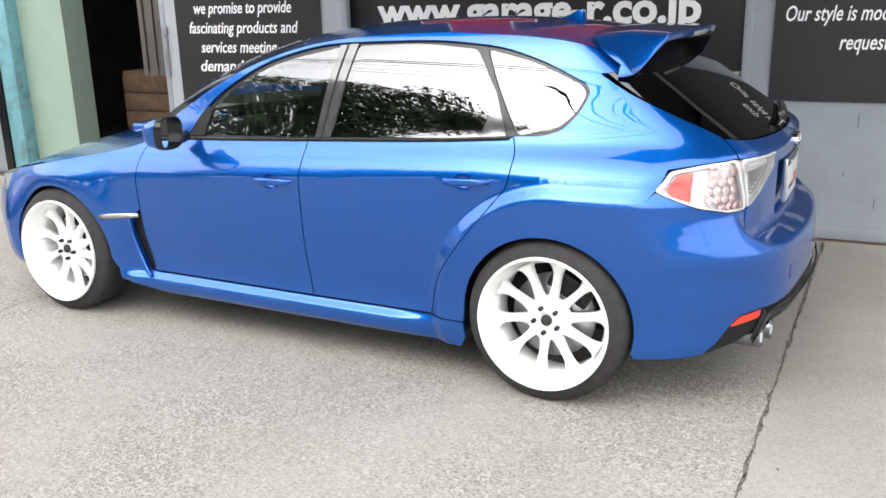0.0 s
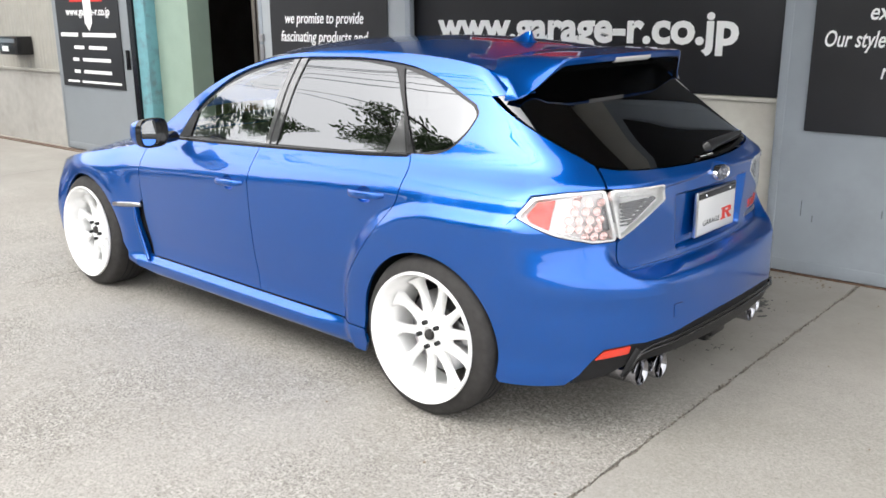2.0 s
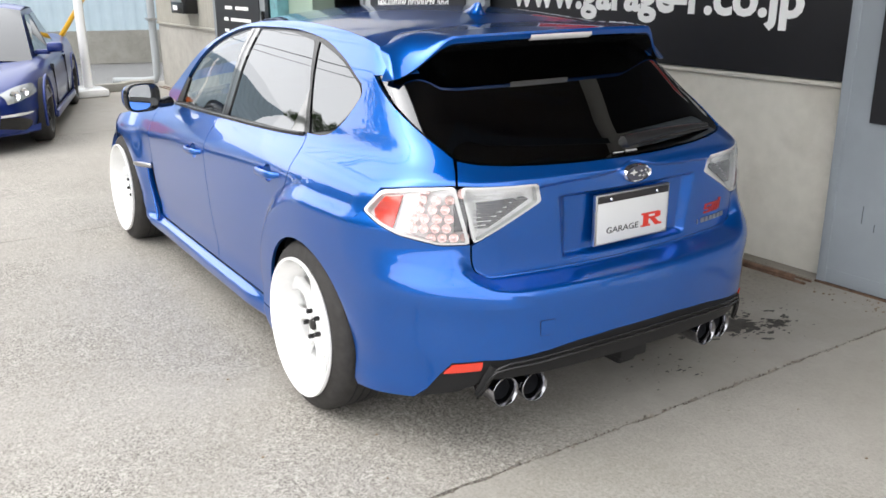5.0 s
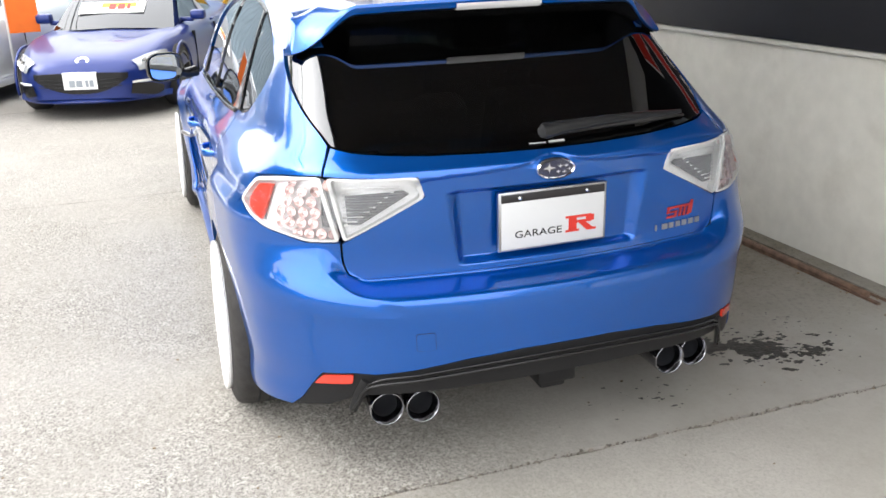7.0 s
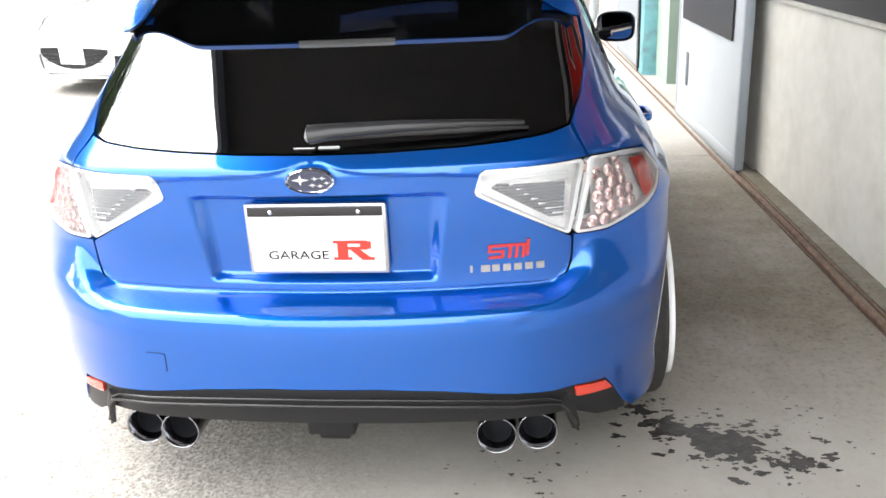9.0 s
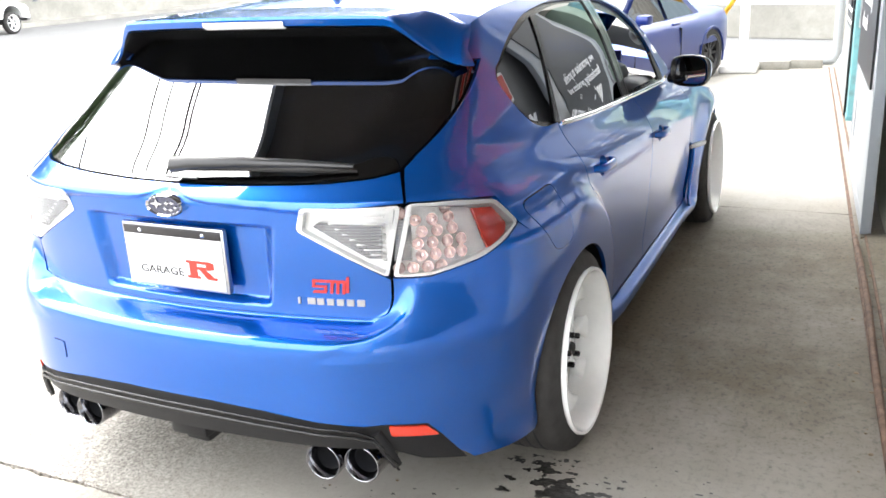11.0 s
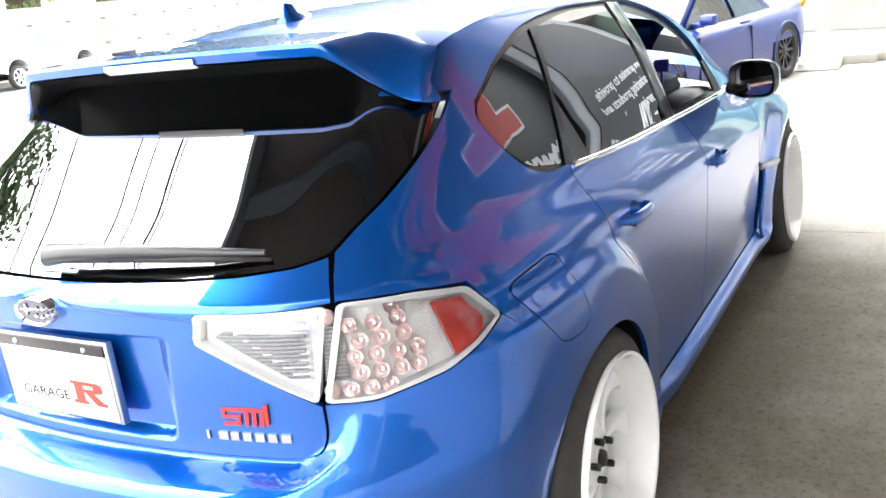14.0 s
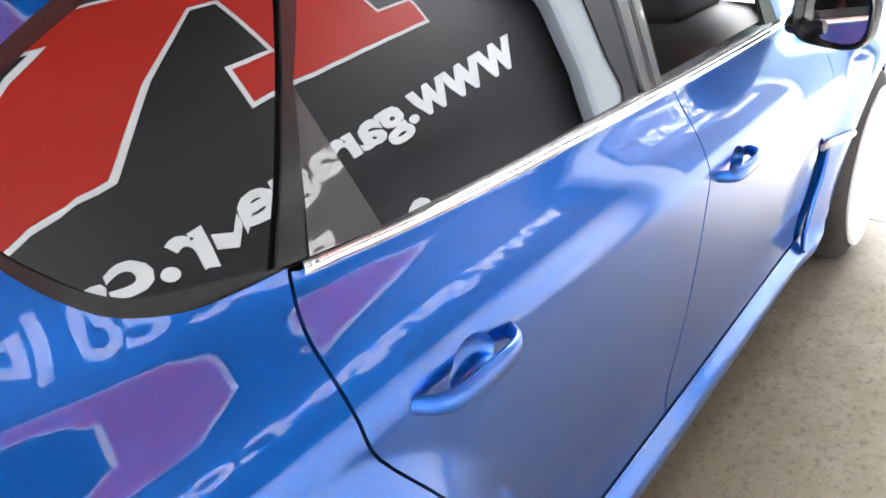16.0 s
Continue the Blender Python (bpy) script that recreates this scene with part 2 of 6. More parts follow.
BARK = material("tree_bark", (0.09, 0.07, 0.05), 0.9, spread=0.3, scale=12)
WET = material("oily_water_stain", (0.03, 0.028, 0.026), 0.5, spread=0.4, scale=30, bump=0.3, bump_scale=80)

from mathutils.geometry import delaunay_2d_cdt

# ---- mesh helpers ----
def part(name, bm, mat, parent=None, label="", smooth=False, recalc=True):
    me = bpy.data.meshes.new(name)
    if recalc:
        bmesh.ops.recalc_face_normals(bm, faces=bm.faces)
    bm.to_mesh(me)
    bm.free()
    mats = mat if isinstance(mat, (list, tuple)) else [mat]
    for m in mats:
        me.materials.append(m)
    if smooth:
        me.polygons.foreach_set("use_smooth", [True] * len(me.polygons))
        if smooth != 1:
            me.set_sharp_from_angle(angle=radians(smooth))
    ob = new(name, me)
    if parent:
        ob.parent = parent
    if label:
        ob["label"] = label
    return ob


def thing(name, label, category, group="", m=None, kind=""):
    ob = new(name)
    ob.empty_display_size = 0.1
    if m is not None:
        ob.matrix_world = m
    return tagged(ob, label, category, group, kind)


def box(bm, x0, x1, y0, y1, z0, z1, bevel=0.0, m=None, mat=0):
    r = bmesh.ops.create_cube(bm, size=1, matrix=Matrix.Translation(((x0 + x1) / 2, (y0 + y1) / 2, (z0 + z1) / 2)) @ Matrix.Diagonal((abs(x1 - x0), abs(y1 - y0), abs(z1 - z0), 1)))
    vs = r["verts"]
    if bevel:
        es = list({e for v in vs for e in v.link_edges})
        rb = bmesh.ops.bevel(bm, geom=es, offset=bevel, segments=2, affect='EDGES', profile=0.5)
        vs = list({v for f in rb["faces"] for v in f.verts} | {v for v in vs if v.is_valid})
    if m is not None:
        bmesh.ops.transform(bm, matrix=m, verts=vs)
    if mat:
        for f in {f for v in vs for f in v.link_faces}:
            f.material_index = mat
    return vs


def boxed(name, dims, mat, parent=None, label="", bevel=0.0, m=None):
    bm = bmesh.new()
    box(bm, *dims, bevel=bevel, m=m)
    return part(name, bm, mat, parent, label, smooth=30 if bevel else False)


def lathe(bm, profile, n=48, m=None, mat=0, close=False):
    """Turns (radius, height) pairs round the z axis."""
    rings = []
    for r, h in profile:
        rings.append([bm.verts.new((r * math.cos(2 * math.pi * i / n), r * math.sin(2 * math.pi * i / n), h)) for i in range(n)])
    fs = []
    pairs = list(zip(rings, rings[1:])) + ([(rings[-1], rings[0])] if close else [])
    for a, b in pairs:
        for i in range(n):
            fs.append(bm.faces.new((a[i], a[(i + 1) % n], b[(i + 1) % n], b[i])))
    for f in fs:
        f.material_index = mat
        f.smooth = True
    vs = [v for r in rings for v in r]
    if m is not None:
        bmesh.ops.transform(bm, matrix=m, verts=vs)
    return rings


def tube(bm, points, radius, n=10, cap=True, flat=None, mat=0):
    """A pipe along points; radius may be a list; flat: (across, up) factors."""
    pts = [Vector(p) for p in points]
    rs = radius if isinstance(radius, (list, tuple)) else [radius] * len(pts)
    rings = []
    up = None
    for i, p in enumerate(pts):
        d = (pts[min(i + 1, len(pts) - 1)] - pts[max(i - 1, 0)]).normalized()
        if up is None:
            up = Vector((0, 0, 1)) if abs(d.z) < 0.9 else Vector((1, 0, 0))
        a = d.cross(up).normalized()
        b = a.cross(d).normalized()
        up = b
        fa, fb = flat or (1, 1)
        rings.append([bm.verts.new(p + float(rs[i]) * (fa * math.cos(2 * math.pi * k / n) * a + fb * math.sin(2 * math.pi * k / n) * b)) for k in range(n)])
    for a, b in zip(rings, rings[1:]):
        for k in range(n):
            f = bm.faces.new((a[k], a[(k + 1) % n], b[(k + 1) % n], b[k]))
            f.smooth = True
            f.material_index = mat
    if cap:
        for r in (rings[0][::-1], rings[-1]):
            bm.faces.new(r).material_index = mat
    return rings


def sheet(bm, f, us, vs, mat=0):
    g = [[bm.verts.new(f(u, v)) for v in vs] for u in us]
    for a, b in zip(g, g[1:]):
        for j in range(len(vs) - 1):
            q = bm.faces.new((a[j], b[j], b[j + 1], a[j + 1]))
            q.smooth = True
            q.material_index = mat
    return g


def curve(xs, ys):
    """A smooth monotone curve through a few control values."""
    xs, ys = np.array(xs, float), np.array(ys, float)
    h = np.diff(xs)
    d = np.diff(ys) / h
    m = np.zeros(len(xs))
    m[0], m[-1] = d[0], d[-1]
    for i in range(1, len(xs) - 1):
        if d[i - 1] * d[i] > 0:
            w1, w2 = 2 * h[i] + h[i - 1], h[i] + 2 * h[i - 1]
            m[i] = (w1 + w2) / (w1 / d[i - 1] + w2 / d[i])

    def at(x):
        x = np.clip(np.asarray(x, float), xs[0], xs[-1])
        i = np.clip(np.searchsorted(xs, x) - 1, 0, len(xs) - 2)
        t = (x - xs[i]) / h[i]
        return (2 * t**3 - 3 * t**2 + 1) * ys[i] + (t**3 - 2 * t**2 + t) * h[i] * m[i] + (-2 * t**3 + 3 * t**2) * ys[i + 1] + (t**3 - t**2) * h[i] * m[i + 1]
    return at


# ---- the hatchback's skin: forward is -x, its left side -y, the rear axle at x = 0 ----
GLASS = curve([.60, .70, .80, .86, .88, .905, .93, .95, .975, 1.0, 1.05, 1.12, 1.2, 1.28, 1.34, 1.40, 1.43],
              [.965, .927, .888, .8630, .8535, .8395, .8220, .8065, .7893, .7775, .7605, .733, .698, .656, .620, .576, .55])
SHOULDER = curve([-3.2, -2.1, -1.75, -1.05, -.19, .3, .6], [-.13, -.085, -.070, -.040, .004, .010, .010])
DOOR = curve([.14, .20, .26, .32, .42, .55, .70, .90, 1.5], [.83, .838, .843, .840, .848, .859, .867, .871, .871])
CREASE = curve([-3.2, -2.1, -1.7, -1.15, -.55, -.1, .3, .6], [.70, .74, .775, .812, .845, .858, .868, .87])
TAPER = curve([-3.5, -3.4, -3.2, -2.9, -2.6, -2.0, -1.2, -0.5, 0.0, 0.3, 0.6, 0.9], [-.66, -.40, -.15, -.045, -.006, .004, .004, .0, -.004, -.022, -.06, -.12])
TAPER_TOP = curve([-2.2, -1.6, -1.0, -.5, 0.0, .3, .6], [-.03, -.01, .0, -.005, -.03, -.065, -.12])
REAR = curve([.16, .22, .30, .40, .50, .56, .600, .612, .621, .628, .64, .70, .80, .925, .945, .965, .99, 1.1, 1.2, 1.28, 1.36, 1.44],
             [.80, .82, .842, .856, .853, .850, .845, .838, .820, .785, .742, .738, .742, .744, .740, .715, .68, .51, .365, .25, .14, .03])
CORNER = curve([.56, .60, .63, .66, .70, .75, .80], [.850, .840, .822, .796, .768, .746, .742])
GATE_EDGE = curve([.56, .60, .64, .68, .74, .80], [.40, .47, .545, .590, .603, .606])
ROUND = curve([.2, .5, .6, .9, 1.0, 1.2, 1.4], [.34, .34, .32, .29, .18, .155, .12])
BOW = curve([.2, .5, .62, .95, 1.1, 1.3], [.22, .22, .20, .20, .16, .13])
X0 = -0.35
SPAN = 0.85 * math.pi / 2
FRONT = curve([.16, .3, .5, .65, .8, .95], [-3.40, -3.46, -3.47, -3.44, -3.38, -3.0])


def flare(x, z, xc, reach, r=.345, zc=.315):
    """The swell of a wing round a wheel arch."""
    d = np.sqrt((x - xc)**2 + (z - zc)**2)
    return reach * np.exp(-np.clip((d - r) / .15, 0, 9)**2) * np.clip((z - .12) / .1, 0, 1)


def step(t):
    t = np.clip(t, 0, 1)
    return t * t * (3 - 2 * t)


def half_width(x, z):
    high = step((z - .78) / .42)
    upper = GLASS(z - SHOULDER(x) * step((1.25 - z) / .28)) + .15 * (CREASE(x) - .83) * step((1.0 - z) / .14)
    lower = DOOR(z)
    k = .0035
    base = -k * np.logaddexp(-upper / k, -lower / k)
    rho = np.hypot(np.minimum(x - .04, 0) * .98, z - .315)
    blister = .034 * step((.545 - rho) / .075) * step((.80 - x) / .35)
    sill = .036 * np.exp(-((z - .205) / .045)**4) * np.clip((x + 2.25) / .12, 0, 1) * step((-.36 - x) / .34)
    front = .088 * step((-2.75 - x) / .35) * np.clip(1 - ((z - .37) / .30)**2, -.25, 1)
    return base + front + TAPER(x) * (1 - .3 * high) + TAPER_TOP(x) * high + blister + flare(x, z, 0.0, .008) + flare(x, z, -2.61, .046) + sill


def tail(y, z):
    """The length of the tail at a half-width and height, with the recess round the plate."""
    a = np.abs(y)
    dent = step((.287 + .17 * (z - .68) - a) / (.03 + .13 * np.clip(z - .68, 0, 1))) * step((z - .662) / .02) * step((.886 - z) / .016)
    # the bumper's corners rise to the lamps, its middle steps back under the tailgate
    w = step((a - GATE_EDGE(z)) / .07) * step((.80 - z) / .05) * step((z - .56) / .02)
    lip = .009 * step((z - (.931 - .1 * y**2 + .026 * np.exp(-(y / .075)**2))) / .010) * step((.990 - z) / .03)
    return REAR(z) * (1 - w) + CORNER(z) * w - BOW(z) * y**2 - .026 * dent + lip


def skin(s, z):
    """A point of the skin: s runs round the car from the middle of its tail, to +y on the right and -y on the left; z is the height."""
    s, z = np.broadcast_arrays(np.asarray(s, float), np.asarray(z, float))
    side, a = np.where(s < 0, -1.0, 1.0), np.abs(s)
    ox = np.where(a < SPAN, X0, X0 - (a - SPAN))
    th = np.where(a < SPAN, a / .85, math.pi / 2)
    dx, dy = np.cos(th), np.sin(th)
    lo, hi = np.full(s.shape, .1), np.full(s.shape, 1.8)
    for _ in range(26):
        t = (lo + hi) / 2
        x, y = ox + t * dx, t * dy
        ok = within_skin(x, y, z)
        lo, hi = np.where(ok, t, lo), np.where(ok, hi, t)
    return np.stack([ox + t * dx, side * t * dy, z], -1)


def along(x, y):
    """The s of a plan position."""
    a = SPAN + X0 - x if x <= X0 else .85 * math.atan2(abs(y), x - X0)
    return a if y >= 0 else -a


def within_skin(x, y, z):
    r = ROUND(z)
    p = np.clip((y - half_width(x, z)) / r + 1, 0, None)
    q = np.clip((x - tail(y, z)) / r + 1, 0, None)
    return p**2.4 + q**2.4 < 1


def on_side(x, z, sign=1):
    """(s, z) of the point of the flank above the plan length x."""
    if x <= X0:
        return (sign * (SPAN + X0 - x), z)
    lo, hi = 0.0, 1.2
    for _ in range(26):
        mid = (lo + hi) / 2
        if within_skin(x, mid, z):
            lo = mid
        else:
            hi = mid
    return (sign * along(x, mid), z)


def on_tail(y, z):
    """(s, z) of the point of the tail at the half-width y."""
    lo, hi = X0, 1.2
    for _ in range(26):
        mid = (lo + hi) / 2
        if within_skin(mid, abs(y), z):
            lo = mid
        else:
            hi = mid
    return (along(mid, y), z)


def skin_normal(s, z):
    e = 2e-3
    du = skin(s + e, z) - skin(s - e, z)
    dv = skin(s, z + e) - skin(s, z - e)
    n = np.cross(du, dv)
    return n / np.linalg.norm(n, axis=-1, keepdims=True)


def inside(poly, pts):
    """Which of the points lie in the polygon."""
    pts = np.asarray(pts, float).reshape(-1, 2)
    hit = np.zeros(len(pts), bool)
    x, y = pts[:, 0], pts[:, 1]
    for (x0, y0), (x1, y1) in zip(poly, poly[1:] + poly[:1]):
        if y0 != y1:
            hit ^= ((y0 > y) != (y1 > y)) & (x < (x1 - x0) * (y - y0) / (y1 - y0) + x0)
    return hit


def dense(poly, h):
    out = []
    for (x0, y0), (x1, y1) in zip(poly, poly[1:] + poly[:1]):
        n = max(1, math.ceil(math.hypot(x1 - x0, y1 - y0) / h))
        out += [(x0 + (x1 - x0) * k / n, y0 + (y1 - y0) * k / n) for k in range(n)]
    return out


def rounded(poly, r, n=5):
    """A polygon with its corners rounded; r: one radius, or one for each corner."""
    out = []
    k = len(poly)
    rs = r if isinstance(r, (list, tuple)) else [r] * k
    for i in range(k):
        p, a, b = (Vector((float(w[0]), float(w[1]))) for w in (poly[i], poly[i - 1], poly[(i + 1) % k]))
        u, v = a - p, b - p
        c = min(rs[i], .45 * u.length, .45 * v.length)
        if c < 1e-4:
            out.append(tuple(p))
            continue
        p0, p1 = p + u.normalized() * c, p + v.normalized() * c
        for j in range(n + 1):
            t = j / n
            out.append(tuple((1 - t)**2 * p0 + 2 * t * (1 - t) * p + t * t * p1))
    return out


def panel(name, polys, mat, parent, label="", h=.035, lift=0.0, rim=.014, place=None, normal=None, holes=()):
    """A piece of skin: polygons in (s, z), with its edges turned inwards. place, normal: other surfaces than the car's skin."""
    place, normal = place or skin, normal or skin_normal
    verts, edges, loops = [], [], []
    for poly in [polys, *holes]:
        d = dense(poly, h)
        b = len(verts)
        verts += d
        edges += [(b + i, b + (i + 1) % len(d)) for i in range(len(d))]
        loops.append((b, len(d)))
    rim_n = len(verts)
    edge = np.array(verts)
    us, vs = [p[0] for p in polys], [p[1] for p in polys]
    ni, nj = int((max(us) - min(us)) / h) + 1, int((max(vs) - min(vs)) / h) + 1
    grid = np.array([(min(us) + (i + .5 * (j % 2) + .25) * h, min(vs) + (j + .5) * h) for i in range(ni) for j in range(nj)])
    ok = inside(polys, grid)
    for q in holes:
        ok &= ~inside(q, grid)
    for p in grid[ok]:
        if np.min((edge[:, 0] - p[0])**2 + (edge[:, 1] - p[1])**2) > .25 * h * h:
            verts.append(tuple(p))
    # a closer net where the surface bends sharply
    if mat is PAINT:
        e = h / 2
        ni, nj = int((max(us) - min(us)) / e) + 2, int((max(vs) - min(vs)) / e) + 2
        ii, jj = np.meshgrid(np.arange(ni), np.arange(nj), indexing='ij')
        grid = np.stack([min(us) + (ii + .31) * e, min(vs) + (jj + .57) * e], -1)
        nn = normal(grid[..., 0], grid[..., 1])
        bend = np.zeros((ni, nj))
        bend[1:-1] = np.linalg.norm(nn[2:] - nn[:-2], axis=-1)
        bend[:, 1:-1] = np.maximum(bend[:, 1:-1], np.linalg.norm(nn[:, 2:] - nn[:, :-2], axis=-1))
        once, twice = grid[(bend > .12) & (bend <= .30)], grid[bend > .30]
        twice = np.concatenate([twice + (du * e, dv * e) for du in (-.25, .25) for dv in (-.25, .25)])
        for g, d0 in ((once, e), (twice, e / 2)):
            keep = inside(polys, g)
            for q in holes:
                keep &= ~inside(q, g)
            g = g[keep]
            for k in range(0, len(g), 400):
                c = g[k:k + 400]
                d = ((c[:, None, :] - edge[None])**2).sum(-1).min(1)
                verts += [tuple(p) for p in c[d > .2 * d0 * d0]]
    v2, _, f2, *_ = delaunay_2d_cdt([Vector((float(p[0]), float(p[1]))) for p in verts], edges, [], 0, 1e-6)
    pts = np.array([(p.x, p.y) for p in v2])
    co, no = place(pts[:, 0], pts[:, 1]), normal(pts[:, 0], pts[:, 1])
    co = co + no * lift
    faces = []
    mids = np.array([pts[list(f)].mean(0) for f in f2])
    ok = inside(polys, mids)
    for q in holes:
        ok &= ~inside(q, mids)
    faces = [list(f) for f, k in zip(f2, ok) if k]
    count = {}
    for f in faces:
        for a, b in zip(f, f[1:] + f[:1]):
            count[frozenset((a, b))] = count.get(frozenset((a, b)), 0) + 1
    # one winding for all, facing out
    fixed = []
    for f in faces:
        n = np.cross(co[f[1]] - co[f[0]], co[f[2]] - co[f[0]])
        fixed.append(f if n @ no[f[0]] > 0 else f[::-1])
    allco, allno = [tuple(c) for c in co], [tuple(n) for n in no]
    if rim:
        inner = {}
        for f in list(fixed):
            for a, b in zip(f, f[1:] + f[:1]):
                if count[frozenset((a, b))] == 1:
                    ids = []
                    for v in (a, b):
                        allco.append(tuple(co[v]))
                        ids.append(len(allco) - 1)
                    for v in (a, b):
                        if v not in inner:
                            allco.append(tuple(co[v] - no[v] * rim))
                            inner[v] = len(allco) - 1
                    fixed.append([ids[1], ids[0], inner[a], inner[b]])
    me = bpy.data.meshes.new(name)
    me.from_pydata(allco, [], fixed)
    me.materials.append(mat)
    me.polygons.foreach_set("use_smooth", [len(f) == 3 for f in fixed])
    nn = allno + [(0, 0, 0)] * (len(allco) - len(allno))
    me.normals_split_custom_set_from_vertices(nn)
    ob = new(name, me)
    ob.parent = parent
    if label:
        ob["label"] = label
    return ob


def text_mesh(text, slant=0.0, bold=0.012, deep=0.004):
    """Flat raised letters: x from 0 to 1 over the whole text, y up from the baseline, z out."""
    c = bpy.data.curves.new("words", 'FONT')
    c.body, c.size, c.extrude, c.shear, c.offset = text, 1.0, deep, slant, bold
    c.resolution_u = 3
    ob = bpy.data.objects.new("words", c)
    scene.collection.objects.link(ob)
    bpy.context.view_layer.update()
    me = bpy.data.meshes.new_from_object(ob.evaluated_get(bpy.context.evaluated_depsgraph_get()))
    bpy.data.objects.remove(ob)
    xs = [p.co.x for p in me.vertices]
    k = 1 / (max(xs) - min(xs))
    me.transform(Matrix.Translation((-min(xs) * k, 0, 0)) @ Matrix.Diagonal((k, 1, 1, 1)))
    return me

# ---- the blue hatchback ----
car = thing("hatchback_car", "bright blue five-door hatchback with white wheels, parked on the apron", "car")
ARCH = .338
FX = -2.61


def flip(poly):
    return [(-s, z) for s, z in poly][::-1]


def arc(xc, a0, a1, r=ARCH, n=26):
    """Points of a wheel arch, angles from the rear (0) over the top (90) to the front (180)."""
    return [(xc + r * math.cos(radians(a0 + (a1 - a0) * k / n)), .315 + r * math.sin(radians(a0 + (a1 - a0) * k / n))) for k in range(n + 1)]


def flank(points):
    return [on_side(x, z) for x, z in points]


def line(points, n=6):
    """A smooth run through a few points."""
    xs = np.arange(len(points))
    fx, fz = curve(xs, [p[0] for p in points]), curve(xs, [p[1] for p in points])
    return [(float(fx(t)), float(fz(t))) for t in np.linspace(0, len(points) - 1, n * (len(points) - 1) + 1)]


EDGE = curve([-1.98, -1.85, -1.65, -1.4, -1.15, -.9, -.55, -.2, .06, .2, .26], [.95, 1.035, 1.155, 1.265, 1.332, 1.362, 1.375, 1.36, 1.325, 1.275, 1.235])
CROWN = curve([-1.98, -1.4, -.9, -.3, .26], [.02, .035, .05, .045, .03])
NOSE = curve([-1.98, -1.5, -1.2, -.8, -.5], [.40, .30, .20, .06, 0])
BELT = curve([-2.1, -1.75, -1.05, -.19, .02], [.905, .915, .945, .992, 1.02])


def top(x, v):
    """Roof and windscreen: x along the roof's edge, v from -1 (left) to 1."""
    z = float(EDGE(x))
    y = float(half_width(x, z))
    return (x - float(NOSE(x)) * (1 - v * v), v * y, z + float(CROWN(x)) * (1 - abs(v)**2.2))


def gapped(x0, z0, x1, z1, n=8):
    return [(x0 + (x1 - x0) * k / n, z0 + (z1 - z0) * k / n) for k in range(n)]


# seams of the flank
b_seam = line([(-1.109, .945), (-1.112, .75), (-1.112, .5), (-1.092, .27)])
c_seam = line([(-.172, .995), (-.15, .93), (-.155, .85), (-.235, .73), (-.36, .58), (-.462, .42), (-.505, .27)])
a_seam = line([(-1.99, .915), (-2.05, .84), (-2.065, .7), (-2.06, .5), (-2.02, .27)])
G = .0025


def off(points, d):
    return [(x + d, z) for x, z in points]


front_door = off(a_seam, G)[::-1] + [(x, float(BELT(x)) - .004) for x in np.linspace(-1.93, -1.125, 9)] + off(b_seam, -G)
rear_door = off(b_seam, G)[::-1] + [(x, float(BELT(x)) - .004) for x in np.linspace(-1.09, -.2, 11)] + off(c_seam, -G)
lamp_tip = (.385, .843)
win_top = line([(-1.80, .925), (-1.70, 1.06), (-1.56, 1.165), (-1.33, 1.275), (-1.02, 1.336), (-.62, 1.347), (-.33, 1.328), (-.12, 1.276), (.07, 1.196)])
win_back = line([(.07, 1.196), (.092, 1.16), (.068, 1.095), (0., 1.025), (-.08, 1.003), (-.172, .999)])
hatch_edge = [on_tail(y, z) for y, z in [(.640, .94), (.622, .975), (.604, 1.008), (.617, 1.035), (.634, 1.065), (.647, 1.105), (.651, 1.15), (.646, 1.19), (.637, 1.228)]]
lamp_top = [(along(x, y), z) for x, y, z in [(.42, .79, .915), (.52, .73, .931), (.618, .64, .942)]]
seam_r = [(.385, .843), (.34, .79), (.27, .70), (.222, .612), (.212, .585)]
quarter = flank(arc(0, 52, 180)) + flank([(-.343, .268), (-.495, .268)]) + flank(off(c_seam, G)[::-1][1:])
quarter += flank(win_back[::-1]) + flank(win_top[::-1])
quarter += flank([(-1.86, .93), (-1.97, .93)]) + flank([(x, float(EDGE(x))) for x in np.linspace(-1.97, .25, 40)])
quarter += hatch_edge[::-1] + lamp_top[::-1] + flank([lamp_tip] + [(x + .003, z) for x, z in seam_r[1:]])
fuel = rounded(flank([(.352, .880), (.135, .889), (.095, .735), (.125, .708), (.225, .712)]), .03)
fender = (flank(arc(FX, 0, 178)) + flank([(-3.0, .30), (-3.0, .60), (-2.995, .68)]) + flank([(x, float(curve([-3.0, -2.6, -2.2, -1.99], [.695, .772, .845, .905])(x))) for x in np.linspace(-2.98, -2.0, 16)])
          + flank([p for p in off(a_seam, -G)[1:] if p[1] > .545]) + flank([(-2.12, .535), (-2.115, .45), (-2.09, .36), (-2.06, .275), (-2.235, .272)]))
sill = flank([(-2.215, .215), (-2.235, .30)] + [(-2.03, .268)] + gapped(-2.0, .262, -.52, .262) + [(-.42, .262), (-.345, .262), (-.338, .20), (-.36, .155)] + gapped(-.4, .155, -2.15, .165))

